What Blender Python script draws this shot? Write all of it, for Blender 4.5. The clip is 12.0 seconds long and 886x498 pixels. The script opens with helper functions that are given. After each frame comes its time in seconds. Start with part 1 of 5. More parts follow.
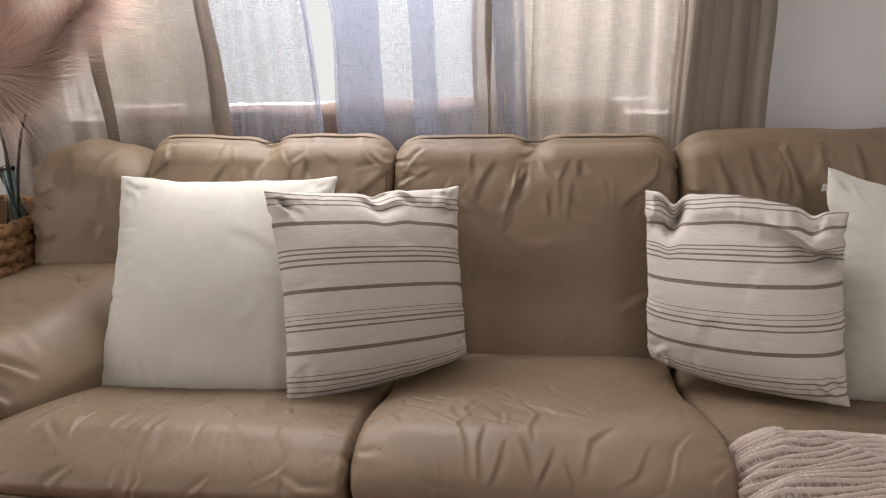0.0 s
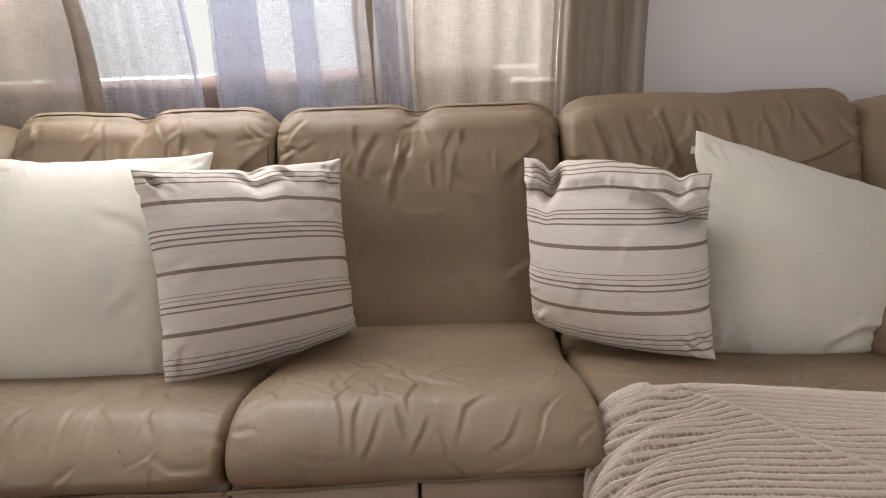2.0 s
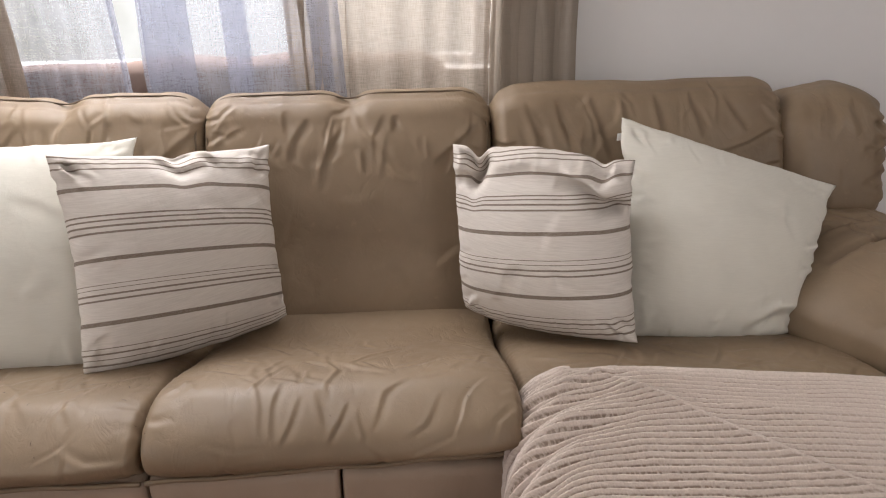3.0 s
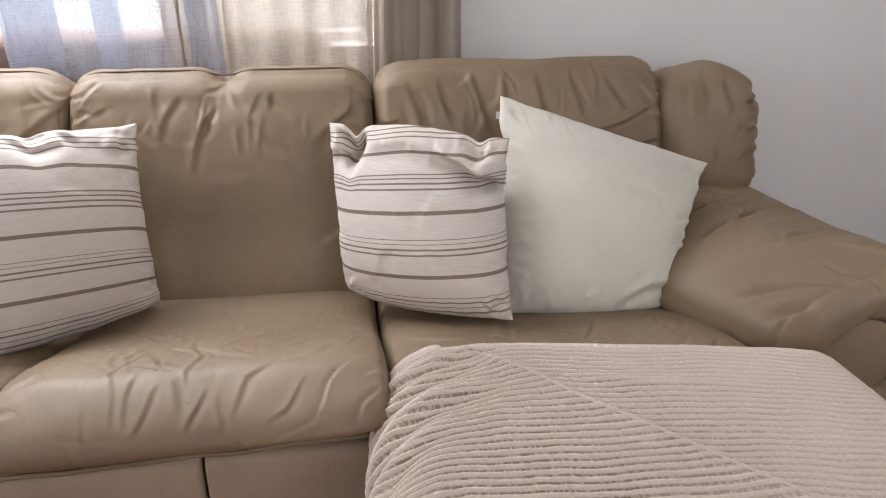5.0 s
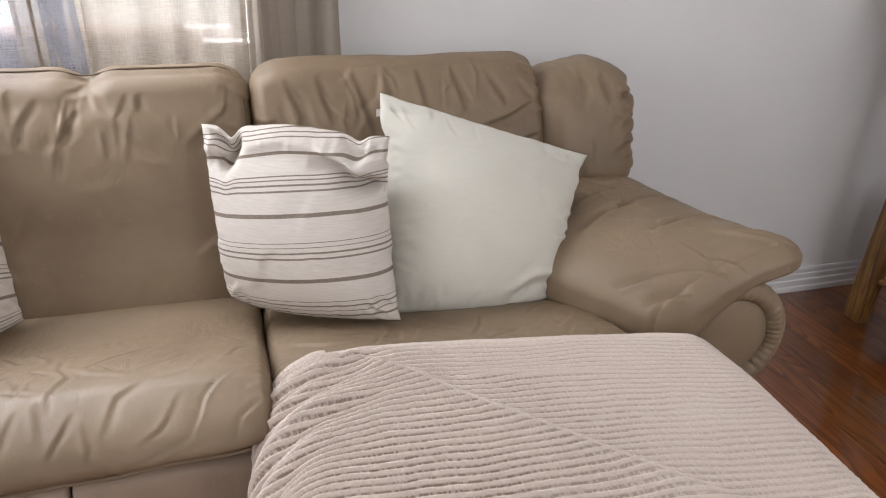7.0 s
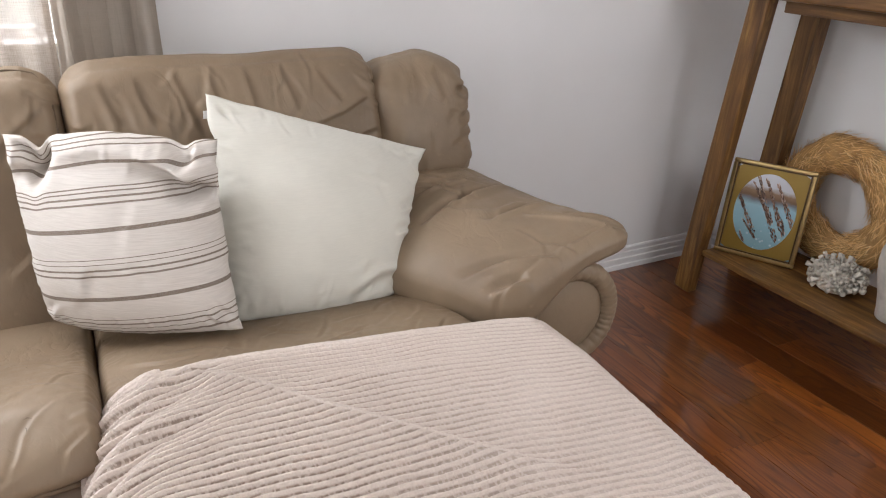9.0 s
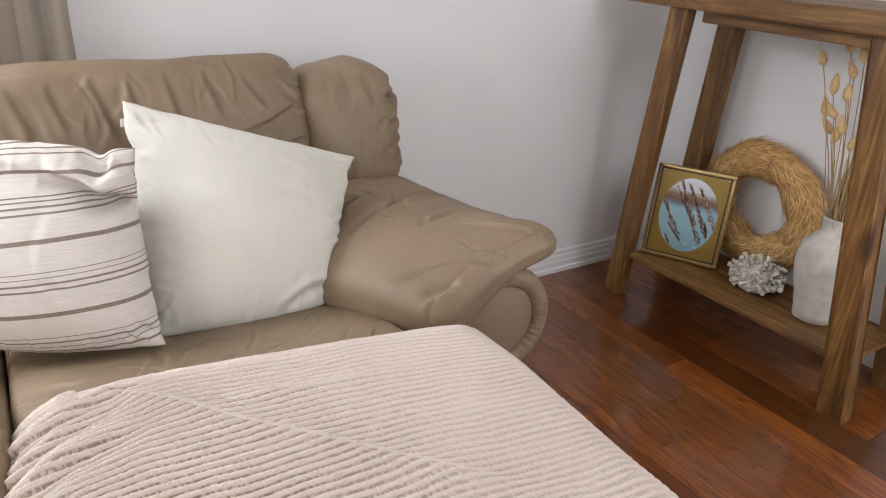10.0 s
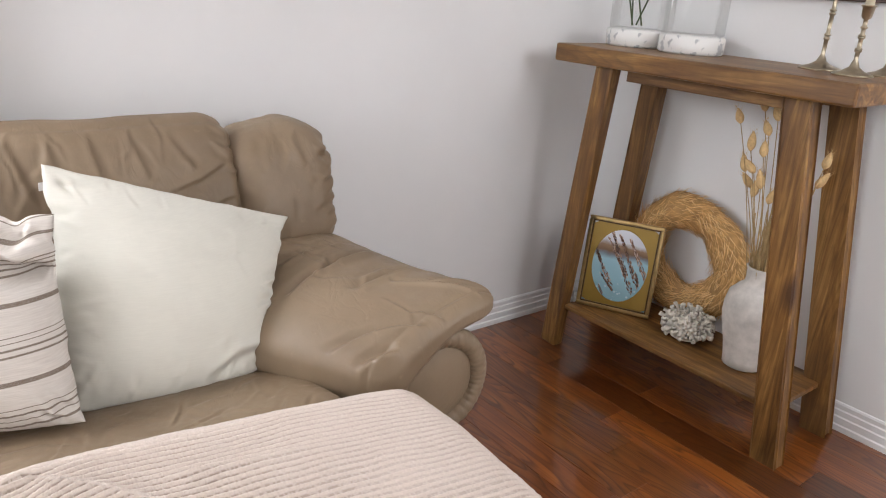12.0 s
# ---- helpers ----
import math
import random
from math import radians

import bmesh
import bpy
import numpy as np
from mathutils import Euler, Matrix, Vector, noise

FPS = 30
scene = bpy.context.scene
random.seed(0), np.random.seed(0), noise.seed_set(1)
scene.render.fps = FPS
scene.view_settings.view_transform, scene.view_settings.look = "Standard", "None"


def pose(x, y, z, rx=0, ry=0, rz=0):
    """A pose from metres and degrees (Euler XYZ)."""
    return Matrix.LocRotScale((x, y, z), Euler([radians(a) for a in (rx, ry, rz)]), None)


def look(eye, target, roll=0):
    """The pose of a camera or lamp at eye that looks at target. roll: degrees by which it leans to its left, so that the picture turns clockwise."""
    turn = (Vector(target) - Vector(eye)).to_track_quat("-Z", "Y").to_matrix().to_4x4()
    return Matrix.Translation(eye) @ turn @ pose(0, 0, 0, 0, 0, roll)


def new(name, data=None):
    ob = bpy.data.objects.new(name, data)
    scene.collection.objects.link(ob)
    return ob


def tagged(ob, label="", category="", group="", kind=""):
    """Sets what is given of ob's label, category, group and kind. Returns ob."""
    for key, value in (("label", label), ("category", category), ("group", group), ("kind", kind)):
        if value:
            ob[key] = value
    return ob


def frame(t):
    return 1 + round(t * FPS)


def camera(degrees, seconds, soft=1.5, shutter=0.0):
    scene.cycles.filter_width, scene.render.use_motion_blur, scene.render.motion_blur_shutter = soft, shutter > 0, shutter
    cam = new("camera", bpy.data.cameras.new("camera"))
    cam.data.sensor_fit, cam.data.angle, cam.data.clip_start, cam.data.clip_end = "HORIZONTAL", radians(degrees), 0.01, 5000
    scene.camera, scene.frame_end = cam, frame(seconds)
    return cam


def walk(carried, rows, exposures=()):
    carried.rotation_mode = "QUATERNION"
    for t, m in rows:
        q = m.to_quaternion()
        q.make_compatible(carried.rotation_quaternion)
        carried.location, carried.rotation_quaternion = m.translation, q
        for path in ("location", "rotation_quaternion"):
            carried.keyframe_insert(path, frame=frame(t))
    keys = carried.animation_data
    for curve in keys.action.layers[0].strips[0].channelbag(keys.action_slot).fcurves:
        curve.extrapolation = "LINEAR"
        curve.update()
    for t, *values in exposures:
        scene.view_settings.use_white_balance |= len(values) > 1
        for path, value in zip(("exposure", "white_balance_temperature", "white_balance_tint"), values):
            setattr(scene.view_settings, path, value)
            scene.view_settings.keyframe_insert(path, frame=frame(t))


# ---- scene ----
cam = camera(63.0, 12.0, soft=1.1)
PATH = [
    (0, (0.487, 0.291, 1.218), (0.282, 2.167, 0.557), -1.7),
    (0.5, (0.514, 0.296, 1.214), (0.34, 2.168, 0.532), -2.0),
    (1, (0.543, 0.297, 1.217), (0.414, 2.164, 0.511), -2.1),
    (1.5, (0.565, 0.298, 1.213), (0.493, 2.162, 0.492), -2.1),
    (2, (0.588, 0.301, 1.213), (0.572, 2.159, 0.474), -1.9),
    (2.5, (0.616, 0.303, 1.212), (0.655, 2.154, 0.457), -1.5),
    (3, (0.657, 0.297, 1.207), (0.745, 2.141, 0.437), -1.0),
    (3.5, (0.694, 0.293, 1.202), (0.833, 2.127, 0.416), -0.4),
    (5.5, (0.783, 0.303, 1.195), (1.105, 2.099, 0.375), 0.6),
    (6, (0.789, 0.306, 1.193), (1.177, 2.09, 0.375), 0.9),
    (6.5, (0.809, 0.308, 1.198), (1.252, 2.076, 0.372), 1.0),
    (7, (0.82, 0.311, 1.197), (1.336, 2.058, 0.371), 1.2),
    (9, (0.866, 0.304, 1.201), (1.724, 1.908, 0.37), 2.0),
    (9.5, (0.875, 0.304, 1.2), (1.818, 1.864, 0.377), 2.6),
    (10, (0.881, 0.308, 1.201), (1.895, 1.831, 0.392), 3.2),
    (10.5, (0.884, 0.308, 1.207), (1.953, 1.804, 0.42), 3.6),
    (11, (0.886, 0.311, 1.212), (1.995, 1.791, 0.453), 4.0),
    (11.5, (0.892, 0.314, 1.217), (2.033, 1.788, 0.494), 4.1),
    (12, (0.893, 0.328, 1.224), (2.072, 1.793, 0.543), 4.1),
]
walk(cam, [(t, look(eye, target, roll)) for t, eye, target, roll in PATH],
     [(0.0, -1.68, 6850, 13), (1.5, -1.60, 6850, 13), (2.5, -1.49, 6850, 13), (3.5, -1.32, 6750, 13), (5.5, -1.07, 6400, 11), (7.0, -0.96, 6350, 10),
      (9.5, -0.70, 6350, 10), (12.0, -0.52, 6350, 10)])

# ---- world, sun, large lights ----
world = bpy.data.worlds.new("world")
scene.world = world
world.use_nodes = True
wn = world.node_tree
sky = wn.nodes.new("ShaderNodeTexSky")
sky.sky_type, sky.sun_disc = "NISHITA", False
sky.sun_elevation, sky.sun_rotation = radians(38), radians(68)
wn.nodes["Background"].inputs["Strength"].default_value = 0.14
wn.links.new(sky.outputs["Color"], wn.nodes["Background"].inputs["Color"])

sun = new("sun", bpy.data.lights.new("sun", "SUN"))
sun.data.energy, sun.data.angle, sun.data.color = 0.9, radians(12), (1.0, 0.95, 0.88)
sun.matrix_world = look((0, 0, 8), (-5.0, -2.0, 3.6))


def window_lamp(name, eye, target, width, height, power, colour):
    data = bpy.data.lights.new(name, "AREA")
    data.shape, data.size, data.size_y, data.energy, data.color = "RECTANGLE", width, height, power, colour
    ob = new(name, data)
    ob.matrix_world = look(eye, target)
    return ob


# daylight through the curtained window and two windows behind the camera
window_lamp("daylight_front_window", (0.06, 2.262, 1.66), (0.35, 0.9, 0.35), 1.5, 0.55, 165, (0.97, 0.98, 1.0))
window_lamp("daylight_rear_window", (2.40, -1.02, 1.88), (2.55, 2.20, 1.05), 1.35, 0.85, 46, (1.0, 0.98, 0.97))
window_lamp("daylight_side_window", (-2.22, 0.3, 1.55), (2.9, 1.4, 1.1), 1.4, 1.2, 64, (1.0, 0.98, 0.97))

# ---- noise and mesh helpers ----
_rng = np.random.RandomState(7)
_TAB = _rng.rand(64, 64, 64)


def vnoise(x, y, z, seed=0):
    """Smooth value noise in 0..1 on arrays."""
    x, y, z = np.broadcast_arrays(np.asarray(x, float) + 17.3 * seed, np.asarray(y, float) + 5.1 * seed, np.asarray(z, float) + 9.7 * seed)
    fl = [np.floor(a).astype(int) for a in (x, y, z)]
    fr = [a - f for a, f in zip((x, y, z), fl)]
    fr = [f * f * f * (f * (f * 6 - 15) + 10) for f in fr]
    out = 0
    for dx in (0, 1):
        for dy in (0, 1):
            for dz in (0, 1):
                wgt = (fr[0] if dx else 1 - fr[0]) * (fr[1] if dy else 1 - fr[1]) * (fr[2] if dz else 1 - fr[2])
                out = out + wgt * _TAB[(fl[0] + dx) % 64, (fl[1] + dy) % 64, (fl[2] + dz) % 64]
    return out


def fbm(x, y, z, seed=0, octaves=3):
    total, amp, s = 0, 0.5, 1.0
    for k in range(octaves):
        total = total + amp * (vnoise(x * s, y * s, z * s, seed + 3 * k) - 0.5)
        amp, s = amp * 0.5, s * 2.03
    return total


def smooth(a, lo, hi):
    t = np.clip((a - lo) / (hi - lo), 0, 1)
    return t * t * (3 - 2 * t)


def fold(u, v, path, width):
    """A fold in the skin: it dips on one side of the path and swells on the other, and dies out at both ends."""
    best = np.full(np.shape(u), 9.0)
    val = np.zeros(np.shape(u))
    n = len(path) - 1
    for i in range(n):
        (ax, ay), (bx, by) = path[i], path[i + 1]
        dx, dy = bx - ax, by - ay
        ln = math.hypot(dx, dy) + 1e-9
        t = np.clip(((u - ax) * dx + (v - ay) * dy) / (ln * ln), 0, 1)
        ox, oy = u - ax - t * dx, v - ay - t * dy
        d = np.hypot(ox, oy)
        side = (ox * dy - oy * dx) / ln / width
        along = (i + t) / n
        here = (np.sin(np.pi * along) ** 0.7) * (side * 1.3 * np.exp(-0.6 * side * side) - 0.55 * np.exp(-2.2 * side * side)) * np.exp(-np.maximum(d / width - np.abs(side), 0) ** 2)
        val = np.where(d < best, here, val)
        best = np.minimum(best, d)
    return val


def creases(u, v, count, seed, urange, vrange, angle, spread, length, width, depth):
    """Many short random folds inside a patch; angle is their usual direction in degrees."""
    rnd = random.Random(seed)
    total = np.zeros(np.shape(u))
    for _ in range(count):
        cu, cv = rnd.uniform(*urange), rnd.uniform(*vrange)
        a = radians(angle + rnd.gauss(0, spread))
        ln = rnd.uniform(*length)
        bend = rnd.uniform(-0.35, 0.35)
        da, db = (math.cos(a - bend), math.sin(a - bend)), (math.cos(a + bend), math.sin(a + bend))
        path = [(cu - da[0] * ln / 2, cv - da[1] * ln / 2), (cu, cv), (cu + db[0] * ln / 2, cv + db[1] * ln / 2)]
        w = rnd.uniform(*width)
        if rnd.random() < 0.5:
            path.reverse()
        total = total + rnd.uniform(0.45, 1.0) * depth * fold(u, v, path, w)
    return total


def mesh_object(name, verts, faces, material, parent=None, label="", flat=False, uvs=None):
    me = bpy.data.meshes.new(name)
    me.from_pydata([tuple(map(float, v)) for v in verts], [], [tuple(map(int, f)) for f in faces])
    if uvs is not None:
        layer = me.uv_layers.new(name="UVMap")
        idx = np.zeros(len(me.loops), dtype=np.int32)
        me.loops.foreach_get("vertex_index", idx)
        layer.data.foreach_set("uv", np.asarray(uvs, dtype=np.float32)[idx].ravel())
    if not flat:
        me.polygons.foreach_set("use_smooth", [True] * len(me.polygons))
    me.update()
    me.materials.append(material)
    ob = new(name, me)
    if parent is not None:
        ob.parent = parent
    if label:
        ob["label"] = label
    return ob


def part(name, bm, material, parent=None, label="", smooth_shade=False):
    me = bpy.data.meshes.new(name)
    bmesh.ops.recalc_face_normals(bm, faces=bm.faces)
    if smooth_shade:
        for f in bm.faces:
            f.smooth = True
    bm.to_mesh(me)
    bm.free()
    me.materials.append(material)
    ob = new(name, me)
    if parent is not None:
        ob.parent = parent
    if label:
        ob["label"] = label
    return ob


def box(bm, lo, hi, bevel=0.0, segments=2):
    made = bmesh.ops.create_cube(bm, size=1.0)
    vs = made["verts"]
    for v in vs:
        v.co = Vector([lo[i] + (v.co[i] + 0.5) * (hi[i] - lo[i]) for i in range(3)])
    if bevel:
        es = list({e for v in vs for e in v.link_edges})
        bmesh.ops.bevel(bm, geom=es, offset=bevel, segments=segments, profile=0.5, affect="EDGES")
    return bm


def beam(bm, a, b, width, depth, side=(0, 1, 0), bevel=0.004):
    """A squared timber from a to b; width lies along side."""
    a, b = Vector(a), Vector(b)
    zaxis = (b - a).normalized()
    xaxis = Vector(side)
    xaxis = (xaxis - zaxis * xaxis.dot(zaxis)).normalized()
    yaxis = zaxis.cross(xaxis)
    vs = bmesh.ops.create_cube(bm, size=1.0)["verts"]
    ln = (b - a).length
    for v in vs:
        v.co = a + xaxis * v.co.x * width + yaxis * v.co.y * depth + zaxis * (v.co.z + 0.5) * ln
    if bevel:
        es = list({e for v in vs for e in v.link_edges})
        bmesh.ops.bevel(bm, geom=es, offset=bevel, segments=2, profile=0.5, affect="EDGES")
    return bm


def lathe(profile, steps=32, close=True):
    """Verts and faces of a turned body from (radius, z) pairs."""
    verts, faces = [], []
    for r, z in profile:
        for k in range(steps):
            a = 2 * math.pi * k / steps
            verts.append((r * math.cos(a), r * math.sin(a), z))
    for i in range(len(profile) - 1):
        for k in range(steps):
            k2 = (k + 1) % steps
            faces.append((i * steps + k, i * steps + k2, (i + 1) * steps + k2, (i + 1) * steps + k))
    if close:
        faces.append(tuple(range(steps - 1, -1, -1)))
        faces.append(tuple((len(profile) - 1) * steps + k for k in range(steps)))
    return verts, faces


def tube(points, radius, steps=8, taper=None):
    """Verts and faces of a round rod along points."""
    pts = [Vector(p) for p in points]
    verts, faces = [], []
    ref = Vector((0.31, 0.17, 0.93))
    for i, p in enumerate(pts):
        d = (pts[min(i + 1, len(pts) - 1)] - pts[max(i - 1, 0)]).normalized()
        xa = d.cross(ref)
        xa = xa.normalized() if xa.length > 1e-4 else Vector((1, 0, 0))
        ya = d.cross(xa)
        r = radius if taper is None else radius * taper[i]
        for k in range(steps):
            a = 2 * math.pi * k / steps
            verts.append(p + xa * (r * math.cos(a)) + ya * (r * math.sin(a)))
    for i in range(len(pts) - 1):
        for k in range(steps):
            k2 = (k + 1) % steps
            faces.append((i * steps + k, i * steps + k2, (i + 1) * steps + k2, (i + 1) * steps + k))
    faces.append(tuple(range(steps - 1, -1, -1)))
    faces.append(tuple((len(pts) - 1) * steps + k for k in range(steps)))
    return verts, faces


def merge(pieces):
    verts, faces = [], []
    for v, f in pieces:
        o = len(verts)
        verts.extend(v)
        faces.extend(tuple(i + o for i in q) for q in f)
    return verts, faces


_CUBES = {}


def cube_grid(nx, ny, nz):
    """Unit cube's surface as a welded grid: coordinates in -1..1 and quads."""
    if (nx, ny, nz) in _CUBES:
        return _CUBES[nx, ny, nz]
    index, verts, faces = {}, [], []

    def vid(i, j, k):
        if (i, j, k) not in index:
            index[i, j, k] = len(verts)
            verts.append((2 * i / nx - 1, 2 * j / ny - 1, 2 * k / nz - 1))
        return index[i, j, k]
    for i in range(nx):
        for j in range(ny):
            faces.append((vid(i, j, 0), vid(i, j + 1, 0), vid(i + 1, j + 1, 0), vid(i + 1, j, 0)))
            faces.append((vid(i, j, nz), vid(i + 1, j, nz), vid(i + 1, j + 1, nz), vid(i, j + 1, nz)))
    for i in range(nx):
        for k in range(nz):
            faces.append((vid(i, 0, k), vid(i + 1, 0, k), vid(i + 1, 0, k + 1), vid(i, 0, k + 1)))
            faces.append((vid(i, ny, k), vid(i, ny, k + 1), vid(i + 1, ny, k + 1), vid(i + 1, ny, k)))
    for j in range(ny):
        for k in range(nz):
            faces.append((vid(0, j, k), vid(0, j, k + 1), vid(0, j + 1, k + 1), vid(0, j + 1, k)))
            faces.append((vid(nx, j, k), vid(nx, j + 1, k), vid(nx, j + 1, k + 1), vid(nx, j, k + 1)))
    _CUBES[nx, ny, nz] = (np.array(verts), faces)
    return _CUBES[nx, ny, nz]


def rounded(p, half, radius):
    """A cube grid as a rounded box of those half sizes: the point and its outward direction."""
    half = np.array(half)
    q = p * half
    r = np.minimum(radius, half * 0.999)
    core = np.clip(q, -(half - r), half - r)
    d = q - core
    # scale to an ellipsoidal corner
    n = d / r
    ln = np.linalg.norm(n, axis=1, keepdims=True)
    n = n / np.maximum(ln, 1e-6)
    return core + n * r, n


# ---- materials ----
def material(name):
    m = bpy.data.materials.new(name)
    m.use_nodes = True
    return m, m.node_tree, m.node_tree.nodes["Principled BSDF"]


def node(nt, kind, **kw):
    n = nt.nodes.new(kind)
    for key, value in kw.items():
        n.inputs[key.replace("_", " ")].default_value = value
    return n


def ramp(nt, stops, fac, mode="LINEAR"):
    r = nt.nodes.new("ShaderNodeValToRGB")
    r.color_ramp.interpolation = mode
    els = r.color_ramp.elements
    while len(els) < len(stops):
        els.new(0.5)
    for e, (pos, col) in zip(els, stops):
        e.position = pos
        e.color = (*col, 1) if len(col) == 3 else col
    nt.links.new(fac, r.inputs["Fac"])
    return r.outputs["Color"]


def coords(nt, scale=(1, 1, 1), source="Object", rot=(0, 0, 0)):
    tc = nt.nodes.new("ShaderNodeTexCoord")
    mp = nt.nodes.new("ShaderNodeMapping")
    mp.inputs["Scale"].default_value = scale
    mp.inputs["Rotation"].default_value = rot
    nt.links.new(tc.outputs[source], mp.inputs["Vector"])
    return mp.outputs["Vector"]


def noise_tex(nt, vec, scale, detail=4.0, rough=0.55, distort=0.0):
    n = node(nt, "ShaderNodeTexNoise", Scale=scale, Detail=detail, Roughness=rough, Distortion=distort)
    nt.links.new(vec, n.inputs["Vector"])
    return n.outputs["Fac"]


def mix(nt, fac, a, b, kind="MIX"):
    m = nt.nodes.new("ShaderNodeMix")
    m.data_type, m.blend_type = "RGBA", kind
    for sock, val in ((m.inputs[0], fac), (m.inputs[6], a), (m.inputs[7], b)):
        if isinstance(val, (int, float)):
            sock.default_value = val
        elif isinstance(val, tuple):
            sock.default_value = (*val, 1)
        else:
            nt.links.new(val, sock)
    return m.outputs[2]


def bump(nt, bsdf, height, strength, distance, chain=None):
    b = node(nt, "ShaderNodeBump", Strength=strength, Distance=distance)
    nt.links.new(height, b.inputs["Height"])
    if chain is not None:
        nt.links.new(chain, b.inputs["Normal"])
    nt.links.new(b.outputs["Normal"], bsdf.inputs["Normal"])
    return b.outputs["Normal"]


def leather(name, base, dark):
    m, nt, b = material(name)
    v = coords(nt)
    big = noise_tex(nt, v, 5.0, 4)
    mid = noise_tex(nt, v, 38.0, 5, 0.6)
    col = ramp(nt, [(0.30, dark), (0.62, base)], big)
    scuff = ramp(nt, [(0.62, (0, 0, 0)), (0.75, (1, 1, 1))], mid)
    worn = tuple(min(1, c * 1.10) for c in base)
    col = mix(nt, mix(nt, 0.75, (0, 0, 0), scuff), col, worn)
    nt.links.new(col, b.inputs["Base Color"])
    nt.links.new(ramp(nt, [(0.3, (0.44,) * 3), (0.7, (0.60,) * 3)], mid), b.inputs["Roughness"])
    b.inputs["Specular IOR Level"].default_value = 0.5
    vor = node(nt, "ShaderNodeTexVoronoi", Scale=420.0)
    nt.links.new(v, vor.inputs["Vector"])
    first = bump(nt, b, vor.outputs["Distance"], 0.10, 0.0006)
    # fine creases: thin valleys where two broad swells meet, in patches
    wav = noise_tex(nt, coords(nt, (1.0, 0.55, 0.55)), 21.0, 3, 0.5, 1.1)
    valley = ramp(nt, [(0.425, (1, 1, 1)), (0.495, (0.30,) * 3), (0.505, (0.0,) * 3), (0.60, (1, 1, 1))], wav)
    patch = ramp(nt, [(0.42, (0, 0, 0)), (0.62, (1, 1, 1))], noise_tex(nt, v, 6.0, 2))
    second = bump(nt, b, mix(nt, patch, (1.0, 1.0, 1.0), valley), 0.16, 0.0030, first)
    bump(nt, b, noise_tex(nt, v, 30.0, 6, 0.66, 0.8), 0.14, 0.005, second)
    return m


LEATHER = leather("tan_leather", (0.232, 0.168, 0.107), (0.180, 0.126, 0.077))
VINYL = leather("tan_vinyl", (0.34, 0.258, 0.195), (0.29, 0.218, 0.162))


def cloth(name, base, dark, weave=900.0, strength=0.3):
    m, nt, b = material(name)
    v = coords(nt)
    tone = noise_tex(nt, v, 9.0, 4)
    slub = noise_tex(nt, coords(nt, (40, 40, 600)), 1.0, 3)
    col = ramp(nt, [(0.3, dark), (0.65, base)], tone)
    col = mix(nt, 0.18, col, ramp(nt, [(0.35, tuple(c * 0.8 for c in base)), (0.65, base)], slub))
    nt.links.new(col, b.inputs["Base Color"])
    b.inputs["Roughness"].default_value = 0.92
    b.inputs["Sheen Weight"].default_value = 0.15
    b.inputs["Specular IOR Level"].default_value = 0.15
    w1 = noise_tex(nt, coords(nt, (weave, weave, weave)), 1.0, 2)
    first = bump(nt, b, w1, strength, 0.0006)
    bump(nt, b, noise_tex(nt, v, 22.0, 4, 0.6, 0.4), 0.18, 0.006, first)
    return m


WHITE_CLOTH = cloth("ivory_cotton", (0.64, 0.622, 0.552), (0.60, 0.582, 0.517))


def striped_cloth():
    m, nt, b = material("striped_cotton")
    tc = nt.nodes.new("ShaderNodeTexCoord")
    sep = nt.nodes.new("ShaderNodeSeparateXYZ")
    nt.links.new(tc.outputs["UV"], sep.inputs[0])
    v = coords(nt)
    slub = noise_tex(nt, coords(nt, (30, 30, 700)), 1.0, 3)
    ground = ramp(nt, [(0.3, (0.55, 0.505, 0.46)), (0.65, (0.635, 0.592, 0.542))], slub)
    ink = (0.175, 0.135, 0.105)
    thick, thin = 0.0098, 0.0033
    lines = [(0.176, thick), (0.476, thick), (0.777, thick)]
    for c in (0.342, 0.645):
        lines += [(c + d, thin) for d in (-0.036, -0.012, 0.012, 0.036)]
    lines += [(c, thin) for c in (0.028, 0.056, 0.084, 0.895, 0.92, 0.945, 0.97)]
    lines.sort()
    masks = []
    for chunk in (lines[:9], lines[9:]):
        stops = [(0.0, (0, 0, 0))]
        for c, h in chunk:
            stops += [(c - h, (1, 1, 1)), (c + h, (0, 0, 0))]
        masks.append(ramp(nt, stops, sep.outputs["Y"], "CONSTANT"))
    mask = mix(nt, 1.0, masks[0], masks[1], "ADD")
    grain = ramp(nt, [(0.35, (0.72,) * 3), (0.6, (1, 1, 1))], noise_tex(nt, coords(nt, (700, 700, 700)), 1.0, 2))
    mask = mix(nt, 1.0, mask, grain, "MULTIPLY")
    nt.links.new(mix(nt, mask, ground, ink), b.inputs["Base Color"])
    b.inputs["Roughness"].default_value = 0.93
    b.inputs["Specular IOR Level"].default_value = 0.12
    first = bump(nt, b, noise_tex(nt, coords(nt, (900, 900, 900)), 1.0, 2), 0.3, 0.0006)
    bump(nt, b, noise_tex(nt, v, 24.0, 4, 0.6, 0.5), 0.25, 0.006, first)
    return m


STRIPED = striped_cloth()


def painted(name, base, rough=0.6):
    m, nt, b = material(name)
    v = coords(nt)
    n = noise_tex(nt, v, 2.2, 5, 0.6)
    nt.links.new(ramp(nt, [(0.3, tuple(c * 0.95 for c in base)), (0.7, base)], n), b.inputs["Base Color"])
    b.inputs["Roughness"].default_value = rough
    first = bump(nt, b, noise_tex(nt, v, 220.0, 3), 0.12, 0.001)
    bump(nt, b, noise_tex(nt, v, 6.0, 3), 0.06, 0.01, first)
    return m


